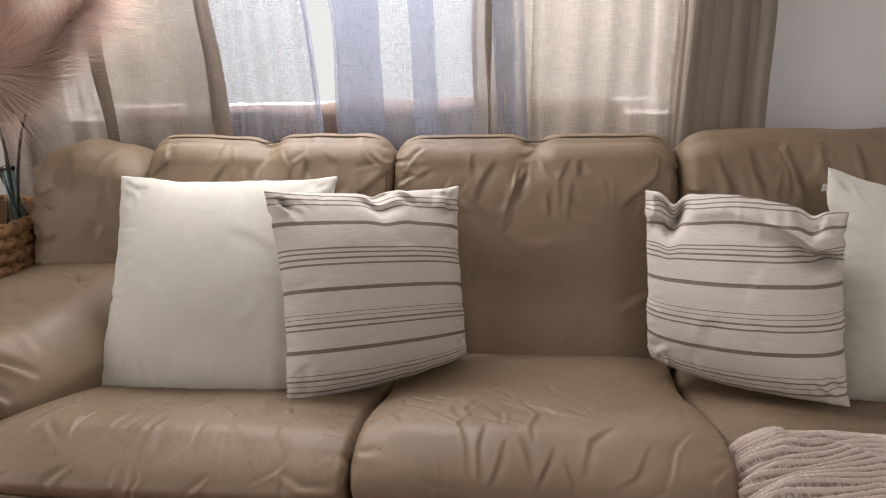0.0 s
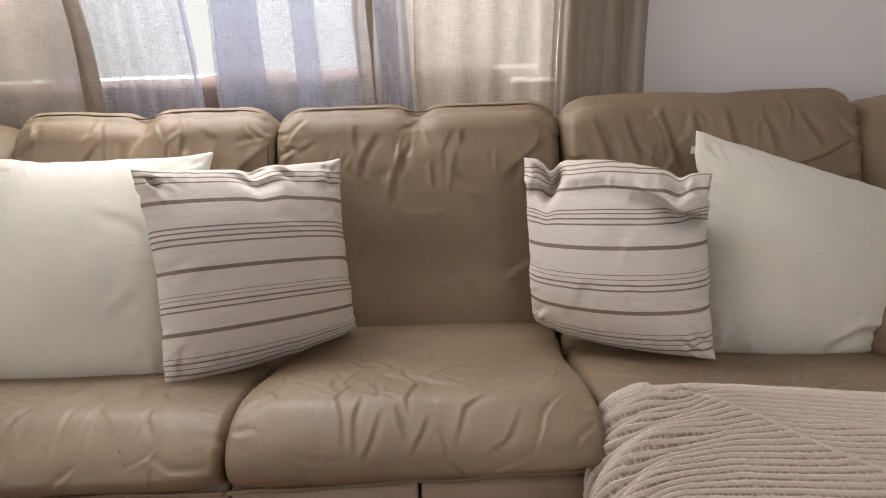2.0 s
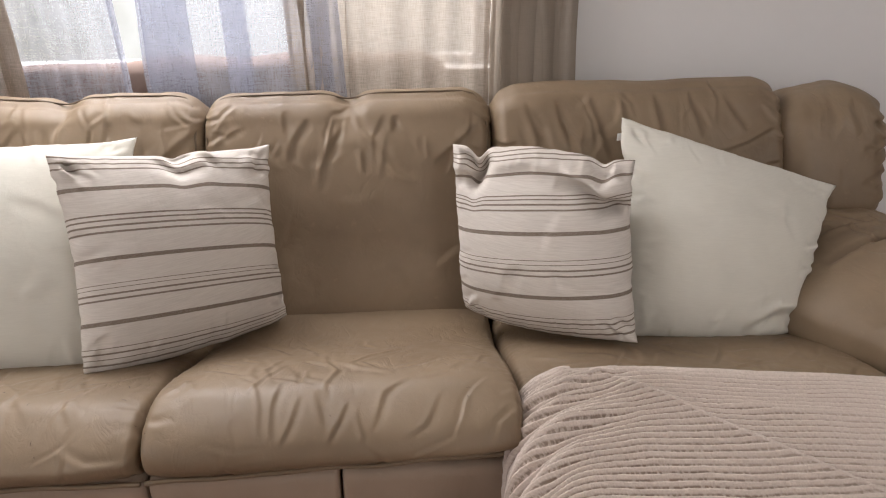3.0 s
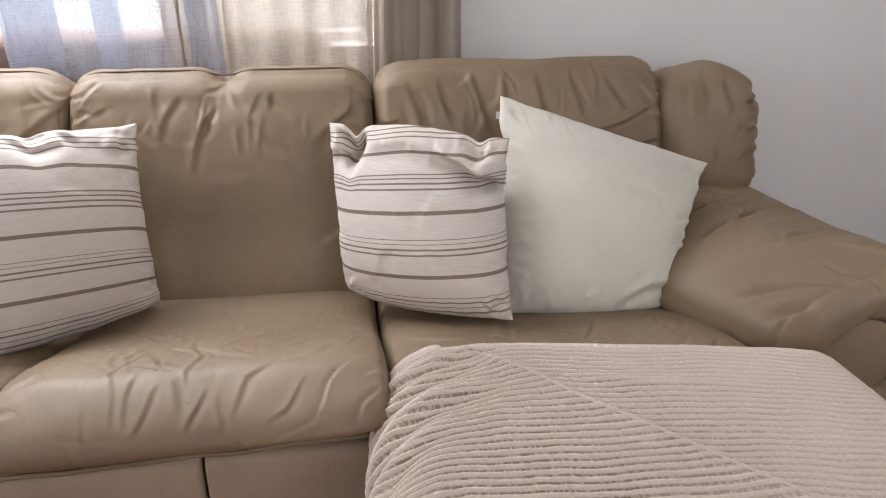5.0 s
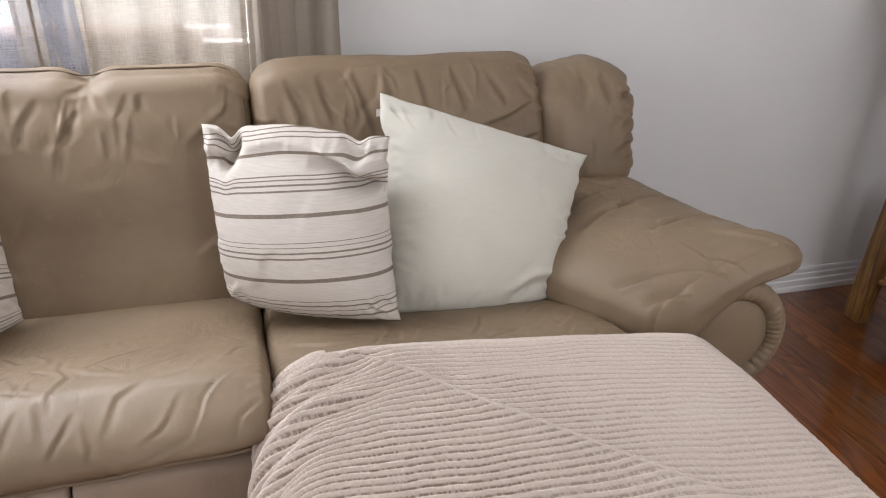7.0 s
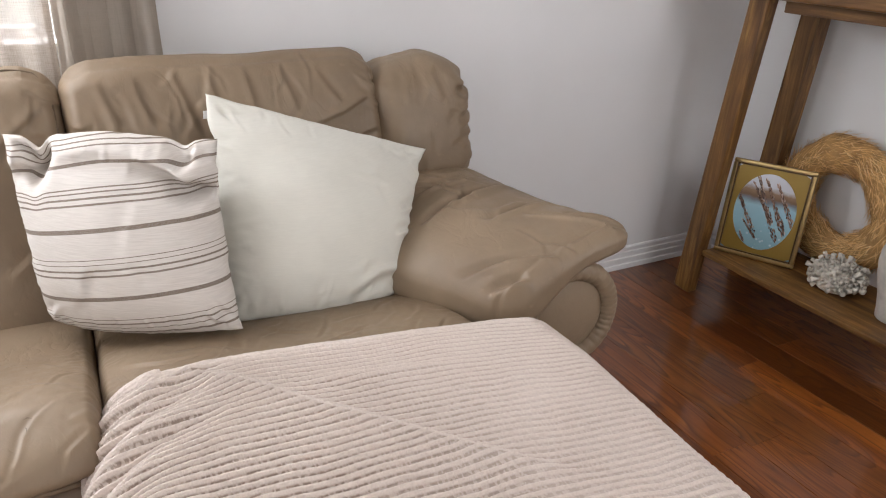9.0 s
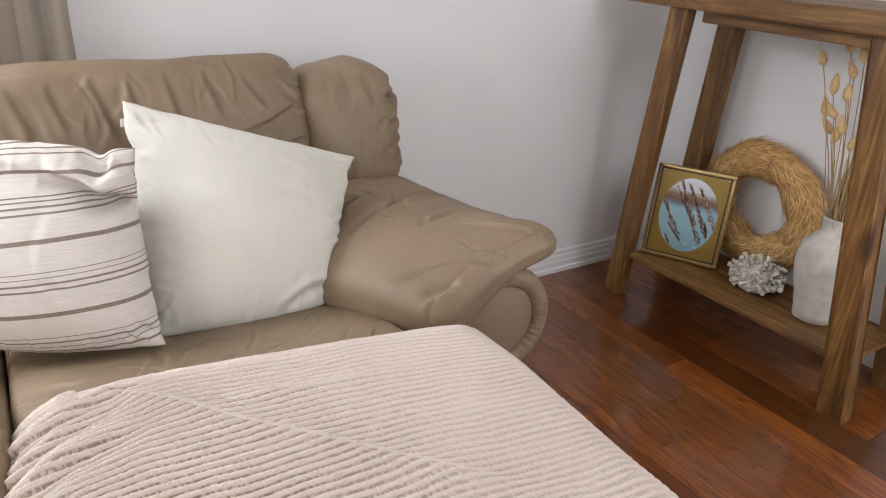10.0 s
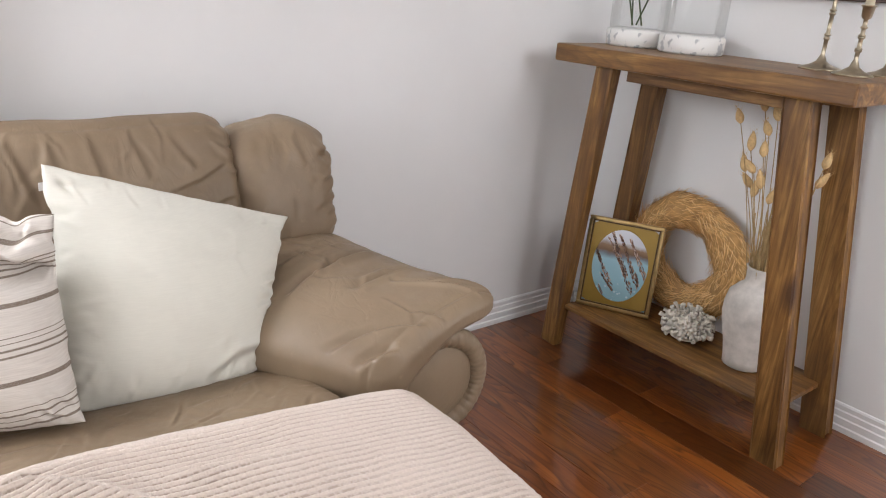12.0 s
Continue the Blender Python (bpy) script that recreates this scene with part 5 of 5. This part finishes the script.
def framed_photo():
    bl, br = Vector((2.815, 1.916, SZ)), Vector((2.937, 1.684, SZ))
    right = (br - bl).normalized()
    nrm = Vector((right.y, -right.x, 0))
    a = radians(9)
    up = Vector((0, 0, 1)) * math.cos(a) - nrm * math.sin(a)
    out = right.cross(up)
    m = Matrix((right, up, out)).transposed().to_4x4()
    m.translation = bl + out * 0.0 + Vector((0, 0, 0.002))
    W, H, B = 0.262, 0.328, 0.013
    GILT = plain("gilt_metal", (0.50, 0.36, 0.16), 0.28, 0.9, 0.2, 50)
    DARK = plain("dark_frame_edge", (0.10, 0.055, 0.02), 0.4, 0.3)
    MAT = plain("gold_mat_board", (0.33, 0.215, 0.045), 0.42, 0.35, 0.1, 12)
    ph = empty("picture_frame", bl, "small gilt picture frame with an oval photo of reeds", "picture frame")
    ph.matrix_basis = m

    def piece(name, bm, mat, label=""):
        ob = part(name, bm, mat, None, label)
        ob.parent = ph
        return ob
    for lo, hi in (((0, 0, 0), (W, B, 0.016)), ((0, H - B, 0), (W, H, 0.016)), ((0, B, 0), (B, H - B, 0.016)), ((W - B, B, 0), (W, H - B, 0.016))):
        piece("frame_bar", box(bmesh.new(), lo, hi, 0.003), GILT)
    bm = bmesh.new()
    q = B + 0.005
    for lo, hi in (((B, B, 0.002), (W - B, q, 0.0125)), ((B, H - q, 0.002), (W - B, H - B, 0.0125)), ((B, q, 0.002), (q, H - q, 0.0125)), ((W - q, q, 0.002), (W - B, H - q, 0.0125))):
        box(bm, lo, hi, 0.001)
    piece("inner_lip", bm, DARK)
    # mat board with an oval opening
    cx, cy, rx, ry = W / 2, H / 2, 0.098, 0.130
    verts, faces, k = [], [], 64
    for ring_ in (0, 1, 2):
        for i in range(k):
            t = 2 * math.pi * i / k
            if ring_ == 0:
                s = 1 / max(abs(math.cos(t)) / (W / 2 - q), abs(math.sin(t)) / (H / 2 - q))
                verts.append((cx + s * math.cos(t), cy + s * math.sin(t), 0.0075))
            elif ring_ == 1:
                verts.append((cx + rx * math.cos(t), cy + ry * math.sin(t), 0.0075))
            else:
                verts.append((cx + rx * math.cos(t), cy + ry * math.sin(t), 0.0045))
    for r in range(2):
        for i in range(k):
            i2 = (i + 1) % k
            faces.append((r * k + i, r * k + i2, (r + 1) * k + i2, (r + 1) * k + i))
    mb = mesh_object("mat_board", verts, faces, MAT, None, "dull gold mat with an oval opening", True)
    mb.parent = ph
    # the print: pale sky, brown far bank, blue water
    pm, nt, b = material("reed_photo")
    tc = nt.nodes.new("ShaderNodeTexCoord")
    sep = nt.nodes.new("ShaderNodeSeparateXYZ")
    nt.links.new(tc.outputs["Object"], sep.inputs[0])
    n = noise_tex(nt, coords(nt), 24.0, 3)
    addn = nt.nodes.new("ShaderNodeMath")
    addn.operation = "MULTIPLY_ADD"
    nt.links.new(n, addn.inputs[0])
    addn.inputs[1].default_value = 0.030
    nt.links.new(sep.outputs["Y"], addn.inputs[2])
    mr = nt.nodes.new("ShaderNodeMapRange")
    nt.links.new(addn.outputs[0], mr.inputs[0])
    mr.inputs[1].default_value, mr.inputs[2].default_value = 0.03, 0.31
    base = ramp(nt, [(0.0, (0.22, 0.37, 0.43)), (0.35, (0.30, 0.50, 0.58)), (0.60, (0.33, 0.53, 0.62)), (0.665, (0.20, 0.22, 0.25)), (0.71, (0.21, 0.13, 0.08)),
                     (0.78, (0.30, 0.20, 0.13)), (0.83, (0.62, 0.64, 0.70)), (1.0, (0.72, 0.75, 0.82))], mr.outputs[0])
    vor = node(nt, "ShaderNodeTexVoronoi", Scale=62.0)
    nt.links.new(coords(nt), vor.inputs["Vector"])
    spark = ramp(nt, [(0.20, (1, 1, 1)), (0.26, (0, 0, 0))], vor.outputs["Distance"])
    low = ramp(nt, [(0.10, (0.6,) * 3), (0.45, (0, 0, 0))], mr.outputs[0])
    nt.links.new(mix(nt, mix(nt, 1.0, spark, low, "MULTIPLY"), base, (0.70, 0.80, 0.85)), b.inputs["Base Color"])
    b.inputs["Roughness"].default_value = 0.25
    bm = bmesh.new()
    box(bm, (q, q, 0.002), (W - q, H - q, 0.004))
    piece("photo_print", bm, pm, "blurred photo of blue water and a brown bank")
    # reeds in the print
    rnd = random.Random(2)
    rv, rf = [], []
    for (x0, y0), (x1, y1), wid in (((0.185, 0.075), (0.085, 0.285), 0.018), ((0.205, 0.10), (0.115, 0.275), 0.016), ((0.235, 0.12), (0.150, 0.270), 0.017), ((0.110, 0.090), (0.030, 0.225), 0.016), ((0.16, 0.13), (0.075, 0.26), 0.012),
                                    ((0.118, 0.075), (0.070, 0.125), 0.005), ((0.205, 0.11), (0.190, 0.15), 0.006), ((0.085, 0.055), (0.07, 0.08), 0.006)):
        d = Vector((x1 - x0, y1 - y0, 0))
        s = Vector((-d.y, d.x, 0)).normalized()
        for i in range(130):
            t = rnd.uniform(0.0, 1.0)
            p = Vector((x0, y0, 0.0046)) + d * t + s * rnd.uniform(-0.5, 0.5) * wid * (1.1 - 0.7 * t)
            e = rnd.uniform(0.0025, 0.0055)
            if ((p.x - cx) / rx) ** 2 + ((p.y - cy) / ry) ** 2 > 0.94:
                continue
            o = len(rv)
            dd = d.normalized() * e * 1.6
            rv += [p - dd, p + s * e * 0.5, p + dd, p - s * e * 0.5]
            rf.append((o, o + 1, o + 2, o + 3))
    rm, nt, b = material("printed_reeds")
    geo = nt.nodes.new("ShaderNodeNewGeometry")
    nt.links.new(ramp(nt, [(0.0, (0.06, 0.035, 0.03)), (0.5, (0.25, 0.14, 0.09)), (0.8, (0.45, 0.30, 0.22)), (1.0, (0.75, 0.65, 0.60))], geo.outputs["Random Per Island"]), b.inputs["Base Color"])
    b.inputs["Roughness"].default_value = 0.3
    rp = mesh_object("printed_reeds", rv, rf, rm, None, "", True)
    rp.parent = ph
    bm = bmesh.new()
    beam(bm, (W / 2, H * 0.55, -0.001), (W / 2, 0.004, -0.075), 0.05, 0.003, (1, 0, 0), 0)
    piece("easel_back", bm, DARK)


framed_photo()

CLEAR = thin_glass("clear_vase_glass", (0.985, 0.99, 0.99), 0.5)
m, nt, b = material("white_terrazzo")
nn = noise_tex(nt, coords(nt), 34.0, 3, 0.5, 0.4)
nt.links.new(ramp(nt, [(0.54, (0.74, 0.73, 0.71)), (0.60, (0.42, 0.43, 0.44))], nn), b.inputs["Base Color"])
b.inputs["Roughness"].default_value = 0.5
TERRAZZO = m
GREEN = plain("green_plant_stem", (0.055, 0.085, 0.025), 0.5, 0, 0.3)


def cylinder_vase(x, y, r, stems):
    jar = empty("glass_vase", (x, y, TZ), "clear glass cylinder vase with a white terrazzo base" + (", green stems inside" if stems else ", empty"), "vase",
                "glass vases on the console")
    base_v, base_f = lathe([(r * 0.93, 0.0), (r, 0.006), (r, 0.050), (r * 0.95, 0.056)], 48)
    o = mesh_object("base", base_v, base_f, TERRAZZO, None, "white terrazzo base with grey flecks")
    o.parent = jar
    gr = r * 0.94
    wall_v, wall_f = lathe([(gr - 0.012, 0.0568), (gr - 0.002, 0.0575), (gr, 0.061), (gr, 0.297)], 56, False)
    rim_v, rim_f = lathe([(gr, 0.297), (gr + 0.0012, 0.299), (gr, 0.301), (gr - 0.003, 0.301), (gr - 0.004, 0.298)], 56, False)
    glass_ob = mesh_object("glass_body", *merge([(wall_v, wall_f), (rim_v, rim_f)]), CLEAR)
    glass_ob.parent = jar
    glass_ob.visible_shadow = False
    rnd = random.Random(4)
    for k in range(stems):
        a = rnd.uniform(0, 6.28)
        p0 = Vector((rnd.uniform(-0.05, 0.03), rnd.uniform(-0.04, 0.04), 0.068))
        p1 = p0 + Vector((0.05 * math.cos(a), 0.05 * math.sin(a), 0.14))
        p2 = p0 + Vector((0.09 * math.cos(a), 0.09 * math.sin(a), 0.42))
        s = mesh_object("stem", *tube([p0, (p0 + p1) / 2, p1, (p1 + p2) / 2, p2], 0.0028, 7), GREEN)
        s.parent = jar


cylinder_vase(2.965, 1.943, 0.101, 4)
cylinder_vase(2.965, 1.728, 0.101, 0)

BRASS = plain("tarnished_brass", (0.48, 0.41, 0.30), 0.30, 0.95, 0.3, 40)
WAX = plain("cream_candle_wax", (0.75, 0.68, 0.52), 0.5)


def candlestick(x, y, h, r):
    st = empty("candlestick", (x, y, TZ), "tarnished brass candlestick on the console top", "candlestick", "brass candlesticks")
    s = 0.0055
    prof = [(r, 0.0), (r, 0.003), (r * 0.93, 0.006), (r * 0.55, 0.012), (r * 0.25, 0.022), (s * 1.5, 0.034), (s, 0.040)]
    for k in (0.22, 0.27, 0.55, 0.60, 0.80):
        z = 0.04 + (h - 0.075) * k
        prof += [(s, z - 0.004), (s * 1.7, z - 0.001), (s * 1.7, z + 0.001), (s, z + 0.004)]
    prof += [(s, h - 0.036), (s * 1.8, h - 0.033), (0.0125, h - 0.028), (0.0150, h - 0.006), (0.0185, h - 0.004), (0.0185, h), (0.012, h)]
    v, f = lathe(prof, 28)
    o = mesh_object("stand", v, f, BRASS)
    o.parent = st
    v, f = lathe([(0.011, h - 0.01), (0.011, h + 0.17), (0.004, h + 0.176)], 20)
    o = mesh_object("candle", v, f, WAX, None, "cream taper candle")
    o.parent = st


candlestick(2.995, 1.325, 0.27, 0.056)
candlestick(2.915, 1.200, 0.175, 0.050)
candlestick(3.035, 1.165, 0.22, 0.050)

# picture hanging above the console; only its lower edge comes into view
DARKWOOD = plain("dark_brown_wood", (0.075, 0.035, 0.022), 0.4, 0, 0.3, 60)
pic = empty("wall_picture", (3.12, 1.30, 1.262), "dark wooden picture frame hanging on the wall", "picture")
for lo, hi in (((3.108, 0.86, 1.262), (3.133, 1.725, 1.290)), ((3.108, 0.86, 1.85), (3.133, 1.725, 1.878)), ((3.108, 0.86, 1.290), (3.133, 0.888, 1.85)), ((3.108, 1.697, 1.290), (3.133, 1.725, 1.85))):
    under(part("frame_bar", box(bmesh.new(), lo, hi, 0.003), DARKWOOD), pic)
under(part("canvas", box(bmesh.new(), (3.120, 0.888, 1.290), (3.130, 1.697, 1.85)), plain("pale_canvas", (0.6, 0.58, 0.55), 0.8)), pic)


# ---- basket, bottle and pampas beside the sofa ----
SEAGRASS = plain("woven_water_hyacinth", (0.46, 0.25, 0.115), 0.65, 0, 0.55, 90)
BX, BY, BR, BH = -0.945, 1.93, 0.205, 0.722


def basket():
    root = empty("basket", (BX, BY, 0), "tall round woven water-hyacinth basket with a handle", "basket")
    rows, per = 22, 34
    rh = BH / rows
    inner = lathe([(BR - 0.022, 0.01), (BR - 0.022, BH - 0.01), (BR - 0.030, BH - 0.01), (BR - 0.030, 0.012)], 40)
    o = mesh_object("liner", *inner, plain("basket_core", (0.10, 0.05, 0.02), 0.9))
    o.parent = root
    for r in range(rows):
        v, f = [], []
        for k in range(per):
            for lay in (0, 1):
                a0 = 2 * math.pi * (k + 0.5 * lay) / per
                z0 = rh * (r + 0.5)
                s = -1 if lay else 1
                pts = []
                for t in range(6):
                    q = t / 5 - 0.5
                    a = a0 + q * 2 * math.pi / per * 1.5
                    rr = BR - 0.008 + 0.010 * math.cos(q * math.pi)
                    pts.append(Vector((rr * math.cos(a), rr * math.sin(a), z0 + s * q * rh * 0.95)))
                tv, tf = tube(pts, 0.0112, 8, [0.35, 0.85, 1.05, 1.05, 0.85, 0.35])
                o_ = len(v)
                v += tv
                f += [tuple(i + o_ for i in q_) for q_ in tf]
        ob = mesh_object("braid", v, f, SEAGRASS)
        ob.parent = root
    pts = [Vector((0.075 + 0.085 * math.cos(t), -0.16 + 0.0 * t, BH - 0.02 + 0.105 * math.sin(t))) for t in [math.pi * k / 24 for k in range(25)]]
    v, f = [], []
    for ph in (0, 2.1, 4.2):
        tp = [p + Vector((0.009 * math.cos(i * 0.9 + ph), 0.009 * math.sin(i * 0.9 + ph), 0.009 * math.cos(i * 0.9 + ph))) for i, p in enumerate(pts)]
        tv, tf = tube(tp, 0.010, 8)
        o_ = len(v)
        v += tv
        f += [tuple(i + o_ for i in q_) for q_ in tf]
    h = mesh_object("handle", v, f, plain("dark_rope_handle", (0.16, 0.075, 0.030), 0.8, 0, 0.5, 60))
    h.parent = root


basket()


def bottle_and_pampas():
    bx, by = -0.768, 1.925
    v, f = lathe([(0.030, 0.02), (0.034, 0.03), (0.034, 0.66), (0.030, 0.70), (0.019, 0.745), (0.0145, 0.775), (0.0140, 0.835), (0.018, 0.845), (0.018, 0.850),
                  (0.0125, 0.850), (0.0115, 0.835), (0.0115, 0.775), (0.027, 0.70), (0.031, 0.66), (0.031, 0.034)], 28)
    ob = mesh_object("glass_bottle", v, f, glass("aqua_bottle_glass", (0.62, 0.82, 0.84)))
    ob.location = (bx, by, 0)
    tagged(ob, "tall aqua glass bottle standing in the basket", "bottle")
    STEM = plain("dark_pampas_stem", (0.05, 0.035, 0.03), 0.6)
    m_, nt, b = material("blush_pampas_plume")
    geo = nt.nodes.new("ShaderNodeNewGeometry")
    nt.links.new(ramp(nt, [(0.0, (0.36, 0.225, 0.175)), (0.6, (0.52, 0.36, 0.29)), (1.0, (0.68, 0.53, 0.45))], geo.outputs["Random Per Island"]), b.inputs["Base Color"])
    b.inputs["Roughness"].default_value = 0.8
    b.inputs["Sheen Weight"].default_value = 0.3
    rnd = random.Random(6)
    plumes = [((-0.005, 0.0, 0.72), (0.02, -0.01, 0.92), (0.03, -0.02, 1.08), (0.13, -0.20, 1.09), 0.15, 5600),
              ((0.0, 0.004, 0.72), (0.04, 0.0, 0.95), (0.12, 0.0, 1.12), (0.33, -0.02, 1.25), 0.11, 3000),
              ((-0.004, 0.0, 0.72), (0.0, 0.0, 0.95), (0.03, 0.02, 1.15), (0.07, 0.02, 1.40), 0.14, 3200),
              ((0.004, 0.0, 0.72), (-0.04, 0.0, 0.92), (-0.06, -0.02, 1.12), (-0.10, -0.05, 1.34), 0.13, 2600)]
    for p0, p1, p2, p3, spread, count in plumes:
        P = [Vector((bx, by, 0)) + Vector(p) for p in (p0, p1, p2, p3)]

        def at(t):
            return (1 - t) ** 3 * P[0] + 3 * t * (1 - t) ** 2 * P[1] + 3 * t * t * (1 - t) * P[2] + t ** 3 * P[3]
        root = empty("pampas_grass", P[0], "blush pink pampas grass plume in the bottle", "pampas grass", "pampas stems in the bottle")
        under(mesh_object("stem", *tube([at(k / 14 * 0.9) for k in range(15)], 0.0038, 7), STEM), root)
        hv, hf = [], []
        for i in range(count):
            t = 0.44 + 0.56 * rnd.random() ** 0.85
            o = at(t)
            d = (at(min(1, t + 0.03)) - at(t - 0.03)).normalized()
            side = d.orthogonal().normalized()
            side.rotate(Matrix.Rotation(rnd.uniform(0, 6.283), 3, d))
            ln = spread * rnd.uniform(0.55, 1.15) * (0.55 + 0.9 * math.sin(math.pi * min(1, (t - 0.40) / 0.66)))
            q1 = o + (d * 0.55 + side * 0.60) * ln * 0.5
            q2 = o + (d * 0.85 + side * 0.95) * ln + Vector((0, 0, -0.16 * ln))
            w = d.cross(side).normalized() * rnd.uniform(0.0004, 0.0008)
            k = len(hv)
            hv += [o - w, o + w, q1 + w, q1 - w, q2]
            hf += [(k, k + 1, k + 2, k + 3), (k + 3, k + 2, k + 4)]
        pl = under(mesh_object("plume", hv, hf, m_), root)
        pl["kind"] = "stuff"


bottle_and_pampas()

# small fabric labels on pillow seams
def seam_tag(parent_, at, d, w=0.012, h=0.016):
    bm = bmesh.new()
    d = Vector(d).normalized()
    up = Vector((0.05, -0.1, 1)).normalized()
    beam(bm, Vector(at), Vector(at) + d * w, h, 0.0012, up, 0)
    ob = part("seam_tag", bm, plain("white_label_ribbon", (0.75, 0.74, 0.72), 0.8), None, "tiny white fabric label")
    ob.parent = parent_
    ob.matrix_parent_inverse = Matrix.Translation(parent_.location).inverted()


seam_tag(W_R, (1.118, 1.799, 0.826), (-1, -0.25, 0.0))

# ---- floor: boards laid lengthwise ----
sub = tagged(part("floor", box(bmesh.new(), (WX0, WY0, -0.05), (WX1, WY1, -0.018)), plain("floor_underlay", (0.03, 0.015, 0.01), 0.9)),
             "glossy reddish-brown oak strip floor", "floor", kind="structure")


def board_mesh(name, w, ln):
    bm = box(bmesh.new(), (-w / 2, -ln / 2, -0.018), (w / 2, ln / 2, 0.0))
    es = [e for e in bm.edges if all(v.co.z > -0.001 for v in e.verts)]
    bmesh.ops.bevel(bm, geom=es, offset=0.0004, segments=1, profile=0.5, affect="EDGES")
    me = bpy.data.meshes.new(name)
    bm.to_mesh(me)
    bm.free()
    me.materials.append(FLOOR)
    return me


BW = 0.1165
rnd = random.Random(5)
shapes = {}
rest = []
x = 2.857 + 2.5 * BW
while x > WX0 + BW / 2:
    y = WY1
    cut = rnd.uniform(0.2, 1.0)
    while y > WY0 + 0.01:
        ln = round(min(cut, y - WY0), 3)
        cut = rnd.choice((0.55, 0.85, 1.05, 1.3, 1.6))
        mid = y - ln / 2
        if x > 1.2 and y > -0.9:
            if ln not in shapes:
                shapes[ln] = board_mesh("board", BW - 0.0012, ln - 0.0008)
            ob = new("floor_board", shapes[ln])
            ob.location = (x, mid, 0)
            ob.parent = sub
        else:
            rest.append((x, mid, ln))
        y -= ln
    x -= BW
bm = bmesh.new()
for x, mid, ln in rest:
    box(bm, (x - BW / 2 + 0.0004, mid - ln / 2 + 0.0004, -0.018), (x + BW / 2 - 0.0004, mid + ln / 2 - 0.0004, 0.0))
tagged(part("floor_boards", bm, FLOOR, sub), kind="stuff")


# dark crumbs and lint scattered on the seats
def crumbs():
    rnd = random.Random(21)
    v, f = [], []
    for ob in [o for o in sofa.children if o.name.startswith("seat_cushion")][:2]:
        vs = ob.data.vertices
        share = 46 if ob.name == "seat_cushion" else 12
        got = 0
        while got < share:
            k = rnd.randrange(len(vs))
            n, c = vs[k].normal, vs[k].co
            if n.z < 0.5 or c.y > 1.58:
                continue
            t = n.cross(Vector((rnd.uniform(-1, 1), rnd.uniform(-1, 1), 0.2))).normalized()
            w = n.cross(t) * 0.0005
            ln = rnd.uniform(0.002, 0.007)
            p, q = c + n * 0.0006 - t * ln, c + n * 0.0006 + t * ln
            m = (p + q) / 2 + n * 0.0012 + w * rnd.uniform(-4, 4)
            o = len(v)
            v += [p, m - w, q, m + w]
            f.append((o, o + 1, o + 2, o + 3))
            got += 1
    ob = mesh_object("crumbs", v, f, plain("dark_lint", (0.05, 0.03, 0.02), 0.9), flat=True)
    tagged(ob, "scattered dark crumbs and lint on the seats", "crumbs", kind="stuff")


crumbs()
